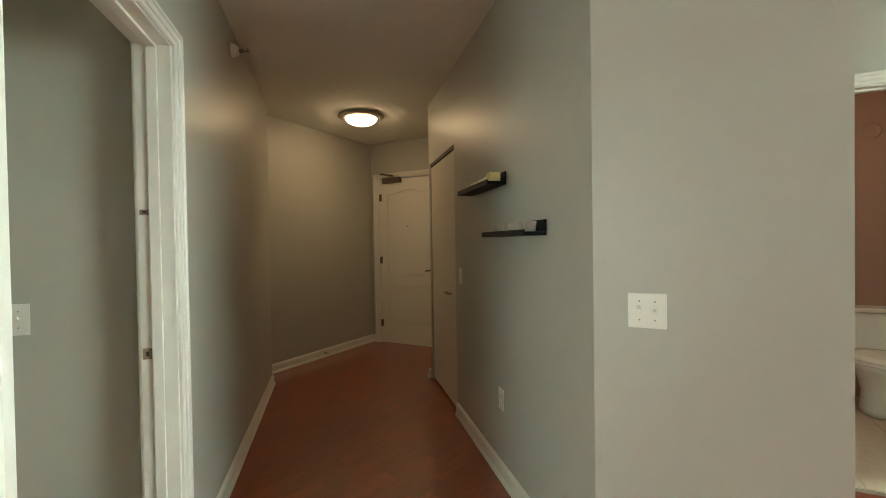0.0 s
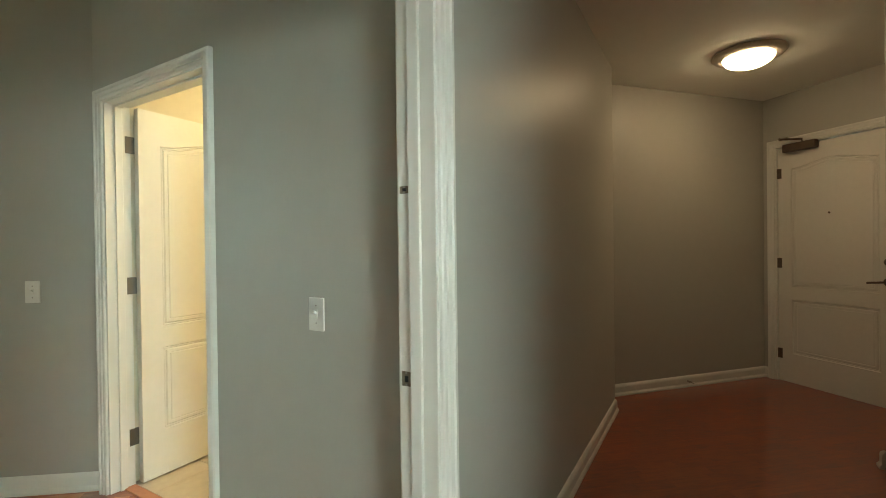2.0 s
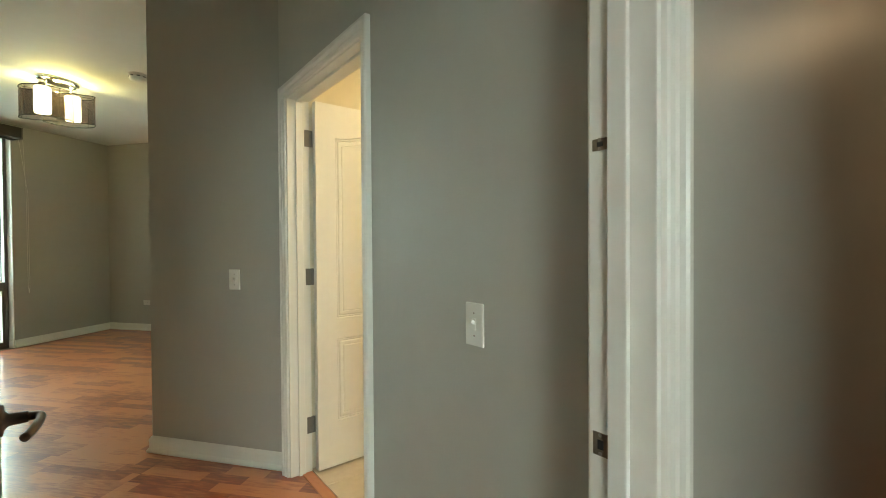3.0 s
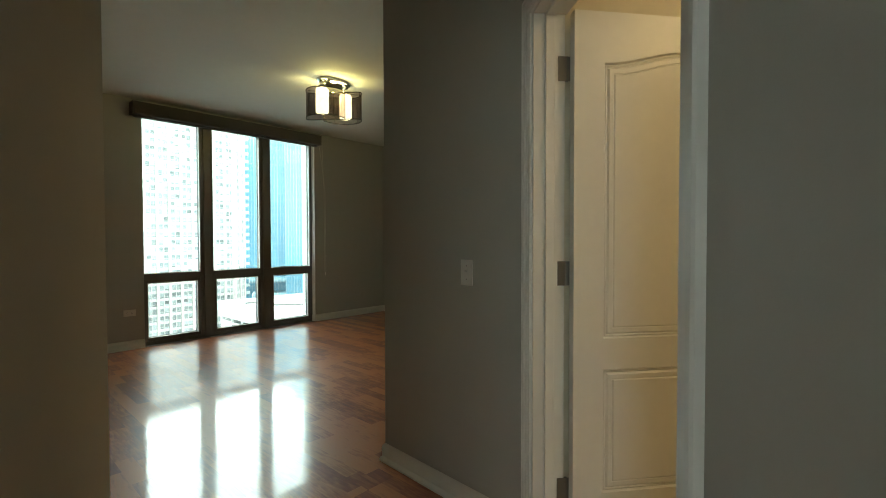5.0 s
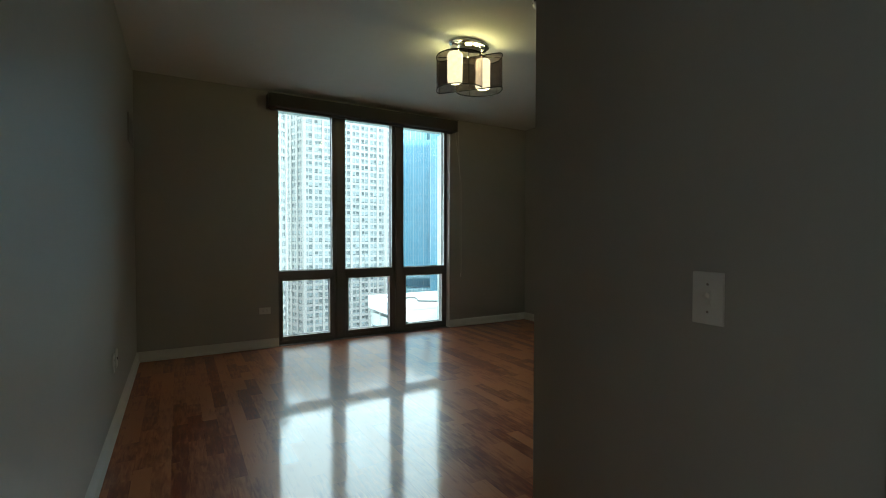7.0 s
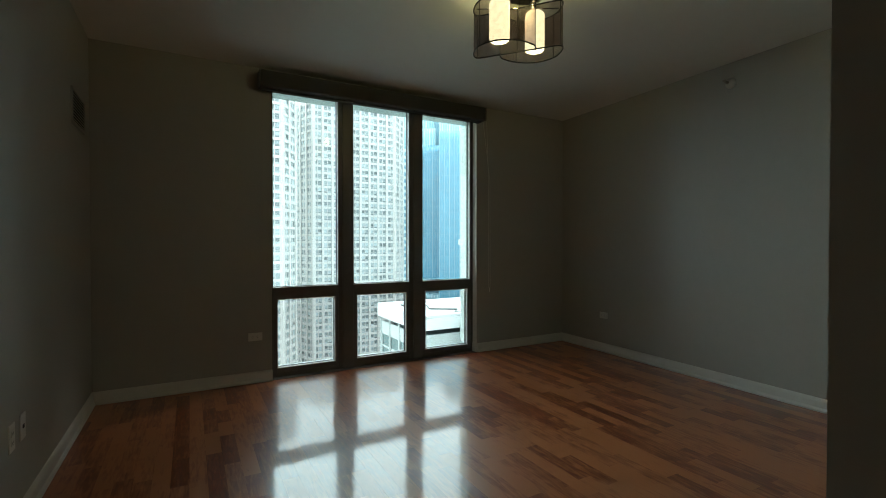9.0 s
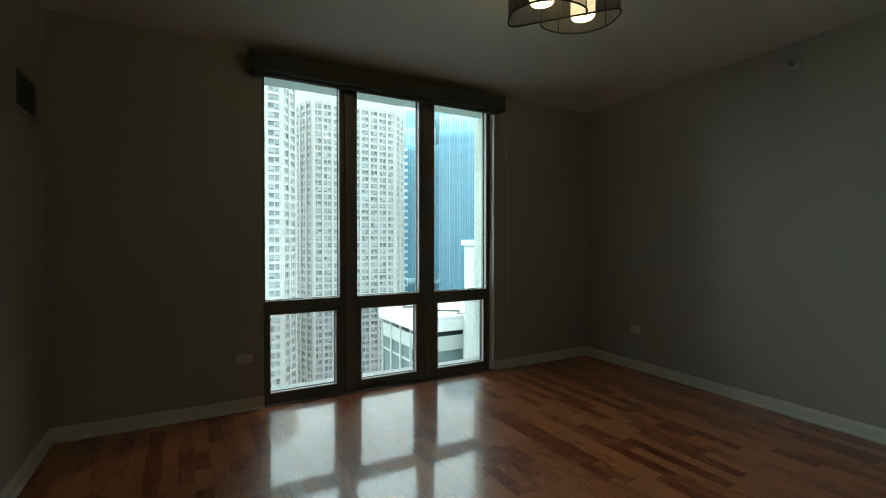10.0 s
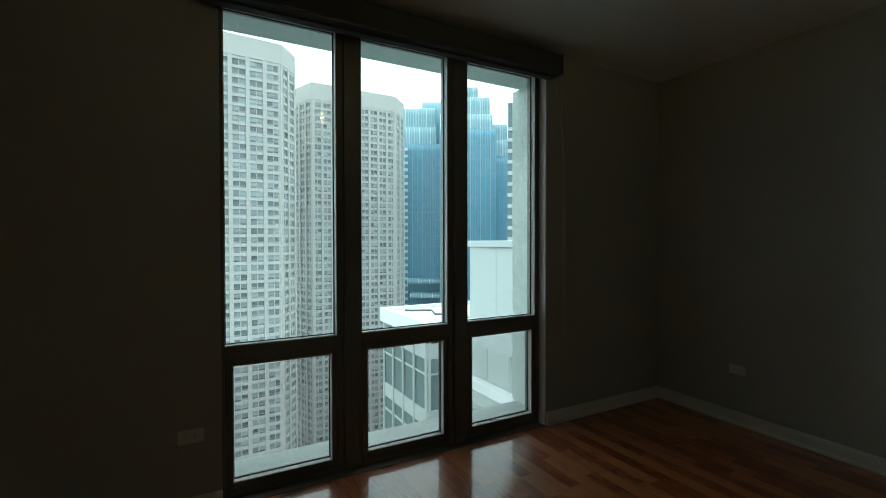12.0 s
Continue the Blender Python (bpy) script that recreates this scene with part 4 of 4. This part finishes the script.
# ---- outside ----
WHITETOWER = material("pale_precast_concrete", (0.475, 0.462, 0.445), 0.85, scale=0.2, amount=0.08)
TOWERGLASS = material("tower_window_glass", (0.23, 0.265, 0.275), 0.3, scale=0.3, amount=0.75, island=1.6)
BLUEGLASS = material("blue_curtain_glass", (0.085, 0.25, 0.36), 0.3, scale=0.05, amount=0.25, spec=0.8)
PALEBLUE = material("pale_blue_crown_glass", (0.22, 0.37, 0.43), 0.3, scale=0.1, amount=0.15)
PALERIB = material("pale_crown_rib", (0.56, 0.64, 0.66), 0.5, scale=0.1, amount=0.05)
BLUERIB = material("blue_grey_rib", (0.28, 0.40, 0.46), 0.4, scale=0.1, amount=0.1)
NEARWHITE = material("white_cladding", (0.50, 0.54, 0.54), 0.7, scale=1.0, amount=0.05)
ROOFWHITE = material("white_roof_membrane", (0.74, 0.77, 0.77), 0.9, scale=0.6, amount=0.08)
GREENGLASS = material("green_grey_office_glass", (0.16, 0.22, 0.22), 0.15, scale=0.6, amount=0.35, vary=1.0, spec=0.8)
METALGREY = material("pale_metal_mullion", (0.5, 0.54, 0.53), 0.5, scale=1, amount=0.06)
BANDED = material("dark_slate_glass", (0.14, 0.19, 0.23), 0.3, scale=0.2, amount=0.2)
STREET = material("city_ground", (0.10, 0.11, 0.11), 0.95, scale=0.02, amount=0.4)
ROOFDARK = material("dark_roof_gravel", (0.12, 0.13, 0.13), 0.95, scale=0.5, amount=0.3)

EX, EY, FX, FY, RX, RY = -4.215, 0.461, -0.9765, -0.2155, -0.2155, 0.9765


def out(lat, ahead):
    """A place in the city: metres to the right and ahead of the window's viewer."""
    return (EX + FX * ahead + RX * lat, EY + FY * ahead + RY * lat)


def prism(bm, pts, z0, z1):
    lo, hi = [bm.verts.new((*p, z0)) for p in pts], [bm.verts.new((*p, z1)) for p in pts]
    n = len(pts)
    bm.faces.new(lo[::-1])
    bm.faces.new(hi)
    for k in range(n):
        bm.faces.new((lo[k], lo[(k + 1) % n], hi[(k + 1) % n], hi[k]))


def cell_tower(name, label, pts, bays, z0, z1, floor, crown):
    """A pale tower: precast piers and spandrels in front of paired windows. pts: its plan, seen faces first; bays for each seen face."""
    tw = empty(name, label, "tower", kind="")
    core = bmesh.new()
    cx, cy = sum(p[0] for p in pts) / len(pts), sum(p[1] for p in pts) / len(pts)
    prism(core, [(cx + (x - cx) * 0.985, cy + (y - cy) * 0.985) for x, y in pts], z0, z1 - 0.3)
    part("core", core, WHITETOWER, tw)
    grid, glass = bmesh.new(), bmesh.new()
    floors = int((z1 - crown - z0) / floor)
    for i, nb in enumerate(bays):
        m, length = run(pts[i], pts[i + 1])
        bay = length / nb
        for k in range(nb + 1):
            w = bay * 0.12
            box(grid, k * bay - w, -0.35, z0, k * bay + w, 0.9, z1 - crown, m)
            if k < nb:
                box(grid, (k + 0.5) * bay - 0.12, -0.05, z0, (k + 0.5) * bay + 0.12, 0.9, z1 - crown, m)
        box(grid, -0.2, -0.35, z1 - crown, length + 0.2, 0.9, z1, m)
        for f in range(floors + 1):
            z = z1 - crown - f * floor
            box(grid, 0, -0.15, z - floor * 0.34, length, 0.9, z, m)
            for k in range(nb):
                for a, b in ((0.12, 0.485), (0.515, 0.88)):
                    zl, zh = z - floor, z - floor * 0.34
                    zm = zl + (zh - zl) * 0.30
                    for lo, hi in ((zl, zm - 0.05), (zm + 0.05, zh)):
                        q = [glass.verts.new(m @ Vector(p)) for p in ((bay * (k + a), 0.12, lo), (bay * (k + b), 0.12, lo), (bay * (k + b), 0.12, hi), (bay * (k + a), 0.12, hi))]
                        glass.faces.new(q)
    part("facade_grid", grid, WHITETOWER, tw)
    tagged(part("windows", glass, TOWERGLASS, tw, "paired square windows, some with blinds"), kind="stuff")
    return tw


def deg_pt(px, ahead):
    return out((px - 784) / 807.6 * ahead, ahead)


GZ = -95.0
cell_tower("residential_tower", "tall pale concrete apartment tower with paired windows", [deg_pt(190, 117), deg_pt(499, 141), deg_pt(521.5, 150), deg_pt(500, 175), deg_pt(150, 150)], (9, 2), GZ, 62.0, 2.75, 6.0)
cell_tower("residential_tower", "tall pale concrete apartment tower behind another, with paired windows", [deg_pt(521, 187), deg_pt(553, 178), deg_pt(700, 196), deg_pt(714, 207), deg_pt(700, 240), deg_pt(540, 225)], (3, 9, 2), GZ, 63.5, 2.75, 6.5)


def ribbed_tier(tw, x0, x1, ahead, deep, z0, z1, round_top, step, face=None, rib=None):
    """One tier of a glass tower: a box with a rounded top front edge and upright ribs over it."""
    a, b = (x0 - 784) / 807.6 * ahead, (x1 - 784) / 807.6 * ahead
    m = Matrix(((RX, FX, 0, EX + FX * ahead), (RY, FY, 0, EY + FY * ahead), (0, 0, 1, 0), (0, 0, 0, 1)))
    prof = [(0.0, z0), (0.0, z1 - round_top)]
    if round_top:
        prof += [(round_top * (1 - math.cos(t)), z1 - round_top + round_top * math.sin(t)) for t in (math.pi / 12 * k for k in range(1, 7))]
    prof += [(deep, z1), (deep, z0)]
    bm = bmesh.new()
    le, ri = [bm.verts.new(m @ Vector((a, y, z))) for y, z in prof], [bm.verts.new(m @ Vector((b, y, z))) for y, z in prof]
    n = len(prof)
    for k in range(n):
        bm.faces.new((le[k], ri[k], ri[(k + 1) % n], le[(k + 1) % n]))
    bm.faces.new(le)
    bm.faces.new(ri[::-1])
    part("tier", bm, face or BLUEGLASS, tw)
    ribs = bmesh.new()
    count = max(2, round((b - a) / step))
    for k in range(count + 1):
        x = a + (b - a) * k / count
        w = 0.08 if k % 4 else (0.24 if rib else 0.18)
        for (y0, q0), (y1, q1) in zip(prof[:-2], prof[1:-1]):
            v = [ribs.verts.new(m @ Vector(p)) for p in ((x - w, y0 - 0.25, q0), (x + w, y0 - 0.25, q0), (x + w, y1 - 0.25, q1 + 0.1), (x - w, y1 - 0.25, q1 + 0.1))]
            ribs.faces.new(v)
    if z1 - z0 > 30:
        for f in range(int((z1 - z0 - round_top) / 3.9)):
            z = z1 - round_top - 3.9 * f
            q = [ribs.verts.new(m @ Vector(p)) for p in ((a, -0.12, z - 0.12), (b, -0.12, z - 0.12), (b, -0.12, z), (a, -0.12, z))]
            ribs.faces.new(q)
    part("ribs", ribs, rib or BLUERIB, tw)


def hz(y, ahead):
    """Height of what shows y below the top of the view, ahead metres off."""
    return 1.355 + (428 - y) / 807.6 * ahead


blue = empty("office_tower", "blue glass office tower with stepped curved crowns", "tower")
ribbed_tier(blue, 712, 789, 262, 30, GZ, hz(252, 262), 5, 1.5)
ribbed_tier(blue, 706, 771, 267, 30, hz(262, 267), hz(221, 267), 6, 1.5, PALEBLUE, PALERIB)
ribbed_tier(blue, 700, 769, 272, 30, hz(240, 272), hz(188, 272), 6, 1.5, PALEBLUE, PALERIB)
ribbed_tier(blue, 748, 800, 300, 30, GZ, hz(176, 300), 8, 1.8, PALEBLUE)
ribbed_tier(blue, 721, 790, 254, 8, hz(502, 254), hz(494, 254), 2, 1.5, PALEBLUE, PALERIB)
ribbed_tier(blue, 726, 790, 250, 12, hz(528, 250), hz(520, 250), 2, 1.5, PALEBLUE, PALERIB)
bands = bmesh.new()
for f in range(44):
    z = hz(262, 262) - 3.9 * f
    prism(bands, [deg_pt(711.5, 261.4), deg_pt(722, 261.4), deg_pt(722, 262.2), deg_pt(711.5, 262.2)], z - 1.5, z)
tagged(part("side_bands", bands, PALERIB, blue, "pale floor bands at the tower's corner"), kind="stuff")
blue = empty("office_tower", "tall blue glass office tower with stepped curved crowns", "tower")
ribbed_tier(blue, 779, 877, 240, 30, GZ, hz(226, 240), 5, 1.3)
ribbed_tier(blue, 780, 872, 245, 30, hz(240, 245), hz(198, 245), 6, 1.3, PALEBLUE, PALERIB)
ribbed_tier(blue, 782, 867, 250, 30, hz(215, 250), hz(168, 250), 6, 1.3, PALEBLUE, PALERIB)
ribbed_tier(blue, 790, 846, 255, 30, hz(190, 255), hz(152, 255), 4, 1.3, PALEBLUE, PALERIB)
ribbed_tier(blue, 876, 900, 246, 30, GZ, hz(274, 246), 5, 1.3)
ribbed_tier(blue, 872, 899, 251, 30, hz(285, 251), hz(245, 251), 5, 1.3, PALEBLUE, PALERIB)
ribbed_tier(blue, 868, 898, 256, 30, hz(260, 256), hz(217, 256), 5, 1.3, PALEBLUE, PALERIB)
slate = empty("office_block", "dark slate office block with pale floor bands", "tower")
bm = bmesh.new()
prism(bm, [deg_pt(899, 150), deg_pt(1010, 150), deg_pt(1010, 180), deg_pt(899, 180)], GZ, hz(183, 150))
part("body", bm, BANDED, slate)
for f in range(38):
    z = hz(226, 150) - f * 3.6
    bm = bmesh.new()
    prism(bm, [deg_pt(898.4, 149.6), deg_pt(1010, 149.6), deg_pt(1010, 150.2), deg_pt(898.4, 150.2)], z - 1.1, z)
    part("band", bm, METALGREY, slate)

# the house's own concrete round the window
hood = empty("window_surround", "weathered concrete ledge, side fin and overhang outside the window", "facade", BED, kind="structure")
part("ledge", boxed(0.6, -0.56, -0.35, 3.9, -0.235, -0.005, 0.01), CONCRETE, hood)
part("overhang", boxed(0.6, -0.52, 2.632, 3.9, -0.235, 2.95, 0.01), SOFFIT, hood, "stained pale concrete overhang")
part("side_fin", boxed(3.55, -0.60, -0.005, 3.9, -0.235, 2.632, 0.01), SOFFIT, hood)
part("side_fin", boxed(0.75, -0.60, -0.005, 1.215, -0.235, 2.632, 0.01), CONCRETE, hood)
part("flashing", boxed(1.215, -0.235, -0.012, 3.55, -0.142, 0.03, 0.004), METALGREY, hood)

# white penthouse wall and glazed wing on the lower roofs
pent = empty("penthouse_block", "white clad rooftop block with a louvred panel", "building", BED @ pose(0.8, 0, 0))
part("wall", boxed(13.57, -18.3, -22.0, 27.0, -3.9, 1.08, 0.02), NEARWHITE, pent)
part("parapet", boxed(13.43, -18.45, 1.082, 27.0, -3.9, 1.42, 0.03), NEARWHITE, pent)
for k in range(8):
    part("panel_joint", boxed(13.555, -18.3, 0.42 - 0.5 * k, 13.572, -3.9, 0.445 - 0.5 * k), METALGREY, pent)
for k in range(4):
    part("panel_joint", boxed(13.555, -15.9 + 3.0 * k, -4.0, 13.5715, -15.875 + 3.0 * k, 1.08), METALGREY, pent)
for v0, v1 in ((-17.4, -16.6), (-16.54, -14.64)):
    lv = part("louvre", boxed(13.52, v0, -5.67, 13.568, v1, -4.08, 0.006), METALGREY, pent, "pale grey louvred panel")
    for k in range(16):
        part("louvre_slat", boxed(13.49, v0 + 0.06, -5.6 + 0.093 * k, 13.519, v1 - 0.06, -5.54 + 0.093 * k), METALGREY, lv)
part("roof_curb", boxed(13.1, -18.5, -6.32, 13.55, -3.9, -5.78, 0.04), ROOFWHITE, pent)
part("deck", boxed(12.1, -18.5, -6.8, 13.55, -3.9, -6.32), CONCRETE, pent)

wing = empty("office_wing", "glazed office wing with a white roof, one storey lower", "building", BED @ pose(-0.6, 0.8, 0))
V0, V1 = -26.5, -20.3
part("body", boxed(13.0, V0, GZ, 26.0, V1, -4.2), GREENGLASS, wing)
part("roof", boxed(12.75, V0 - 0.3, -3.9, 26.2, V1 + 0.25, -3.2, 0.03), ROOFWHITE, wing)
for x0, y0, x1, y1 in ((12.75, V0 - 0.3, 13.1, V1 + 0.25), (13.1, V0 - 0.3, 26.2, V0 + 0.05), (13.1, V1 - 0.1, 26.2, V1 + 0.25)):
    part("parapet", boxed(x0, y0, -3.19, x1, y1, -3.0, 0.03), ROOFWHITE, wing)
part("roof_pipe", tube([(14.0, -25.5, -3.12), (15.5, -24.6, -3.1), (15.0, -23.2, -3.12), (16.4, -22.0, -3.1), (15.6, -21.0, -3.12), (18.0, -21.2, -3.12)], 0.06), ROOFDARK, wing)
for f in range(9):
    z = -4.2 - 3.7 * f
    for k, zz, hh in ((0, z, 0.85), (1, z - 1.66, 0.09)):
        part("spandrel" if not k else "sill_line", boxed(12.9, V0 - 0.1, zz - hh, 13.02, V1 + 0.1, zz), METALGREY, wing)
        part("spandrel" if not k else "sill_line", boxed(13.02, V1 - 0.02, zz - hh, 26.0, V1 + 0.1, zz), METALGREY, wing)
for k in range(5):
    part("mullion", boxed(12.84, V0 + 0.02 + 1.53 * k, -40, 12.96, V0 + 0.14 + 1.53 * k, -3.91), METALGREY, wing)
    part("mullion", boxed(13.0 + 2.6 * k, V1 + 0.02, -40, 13.12 + 2.6 * k, V1 + 0.16, -3.91), METALGREY, wing)

slab("ground", [(-900, -900), (900, -900), (900, 900), (-900, 900)], GZ - 2, GZ, STREET, "grey city ground far below", "ground")
for a, b, lat, w, h, mt in ((60, 95, -34, 24, 26, ROOFDARK), (70, 110, -4, 26, 34, ROOFDARK), (118, 160, 10, 34, 42, METALGREY), (45, 58, -20, 18, 12, METALGREY)):
    lb = empty("low_building", "low city building seen from high above", "building")
    bm = bmesh.new()
    prism(bm, [out(lat, a), out(lat + w, a), out(lat + w, b), out(lat, b)], GZ, GZ + h)
    part("wall", bm, WHITETOWER, lb)
    bm = bmesh.new()
    prism(bm, [out(lat + 0.6, a + 0.6), out(lat + w - 0.6, a + 0.6), out(lat + w - 0.6, b - 0.6), out(lat + 0.6, b - 0.6)], GZ + h + 0.004, GZ + h + 0.3)
    part("roof", bm, mt, lb)

# ---- floor pieces ----


def clip(poly, region):
    """Cuts a polygon by a convex region that runs anticlockwise."""
    for (ax, ay), (bx, by) in zip(region, region[1:] + region[:1]):
        side = lambda p: (bx - ax) * (p[1] - ay) - (by - ay) * (p[0] - ax)
        cut = []
        for p, q in zip(poly, poly[1:] + poly[:1]):
            sp, sq = side(p), side(q)
            if sp >= 0:
                cut.append(p)
            if (sp >= 0) != (sq >= 0):
                f = sp / (sp - sq)
                cut.append((p[0] + f * (q[0] - p[0]), p[1] + f * (q[1] - p[1])))
        poly = cut
        if len(poly) < 3:
            return []
    return poly


def ccw(pts):
    area = sum(a[0] * b[1] - b[0] * a[1] for a, b in zip(pts, pts[1:] + pts[:1]))
    return pts if area > 0 else pts[::-1]


REGIONS = [("bed", ccw([bed(-0.08, -0.05), bed(4.76, -0.05), bed(4.76, 4.1), bed(-0.08, 4.1)])),
           ("bed", ccw([bed(1.33, 4.1), bed(-0.08, 4.1), (-1.75, 0.98), (-1.75, 2.185), (-2.6, 2.185)])),
           ("bed", ccw([(-1.75, 0.96), (-0.49, 0.96), (-0.49, 2.185), (-1.75, 2.185)])),
           ("hall", ccw([(-0.49, -4.25), (1.05, -4.25), (1.05, 4.55), (-0.49, 4.55)])),
           ("hall", ccw([(-0.66, 4.55), (1.88, 4.55), (1.88, 5.15), (0.6, 6.28), (-0.66, 4.86)])),
           ("hall", ccw([(-2.13, -4.25), (-0.49, -4.25), (-0.49, 0.42), (-2.13, 0.42)])),
           ("hall", ccw([(1.05, -4.25), (3.25, -4.25), (3.25, 1.05), (1.05, 1.55)])),
           ("hall", ccw([(1.42, 1.466), (3.25, 1.05), (3.25, 1.43), (2.42, 2.165)]))]
rng = random.Random(7)
WIDE, GAP = 0.083, 0.00008
LENGTHS = (0.24, 0.33, 0.42, 0.54)
plank_mesh = {}
for n_len in LENGTHS:
    bm = boxed(-WIDE / 2 + GAP, 0 + GAP, -0.0115, WIDE / 2 - GAP, n_len - GAP, 0.0)
    me = bpy.data.meshes.new("plank")
    bmesh.ops.recalc_face_normals(bm, faces=bm.faces)
    bm.to_mesh(me)
    bm.free()
    me.materials.append(WOOD)
    plank_mesh[n_len] = me
rest = {"bed": ([], []), "hall": ([], [])}
singles = 0
spread = [bed(1.7, 2.2), bed(1.0, 3.6)]
for row in range(-92, 116):
    u, v = row * WIDE, -7.0 + rng.random() * 0.6
    while v < 14:
        n_len = rng.choice(LENGTHS)
        quad = [bed(u - WIDE / 2 + GAP, v + GAP), bed(u + WIDE / 2 - GAP, v + GAP), bed(u + WIDE / 2 - GAP, v + n_len - GAP), bed(u - WIDE / 2 + GAP, v + n_len - GAP)]
        whole = -0.0 < u < 4.6 and v > 0.05 and v + n_len < 4.0
        if whole and 0.45 < u < 3.9 and v < 3.6 and singles < 300:
            ob = new("plank", plank_mesh[n_len])
            ob.parent = floor_bed
            ob.matrix_basis = BED @ pose(u, v, 0)
            singles += 1
        else:
            for place, region in REGIONS:
                piece = clip(ccw(quad), region)
                if len(piece) > 2:
                    vs, fs = rest[place]
                    n0, n = len(vs), len(piece)
                    vs += [(x, y, -0.0115) for x, y in piece] + [(x, y, 0.0) for x, y in piece]
                    fs.append(tuple(range(n0 + n, n0 + 2 * n)))
                    fs += [(n0 + k, n0 + (k + 1) % n, n0 + n + (k + 1) % n, n0 + n + k) for k in range(n)]
        v += n_len
for place, parent in (("bed", floor_bed), ("hall", floor_hall)):
    me = bpy.data.meshes.new("planks")
    me.from_pydata(rest[place][0], [], rest[place][1])
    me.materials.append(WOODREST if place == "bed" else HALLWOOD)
    ob = tagged(new("planks", me), "reddish-brown wood strips", kind="stuff")
    ob.parent = parent

tile_me = bpy.data.meshes.new("tile")
bm = boxed(0.0015, 0.0015, -0.0095, 0.3285, 0.3285, -0.001, 0.0012)
bm.to_mesh(tile_me)
bm.free()
tile_me.materials.append(TILE)
for parent, m, x0, y0, nx, ny in ((floor_bath, Matrix(), -2.64, 2.25, 6, 7), (floor_powder, PWM, -0.6, 0.1, 7, 6)):
    for i in range(nx):
        for k in range(ny):
            t = new("tile", tile_me)
            t.parent = parent
            t.matrix_basis = m @ pose(x0 + 0.33 * i, y0 + 0.33 * k, 0)
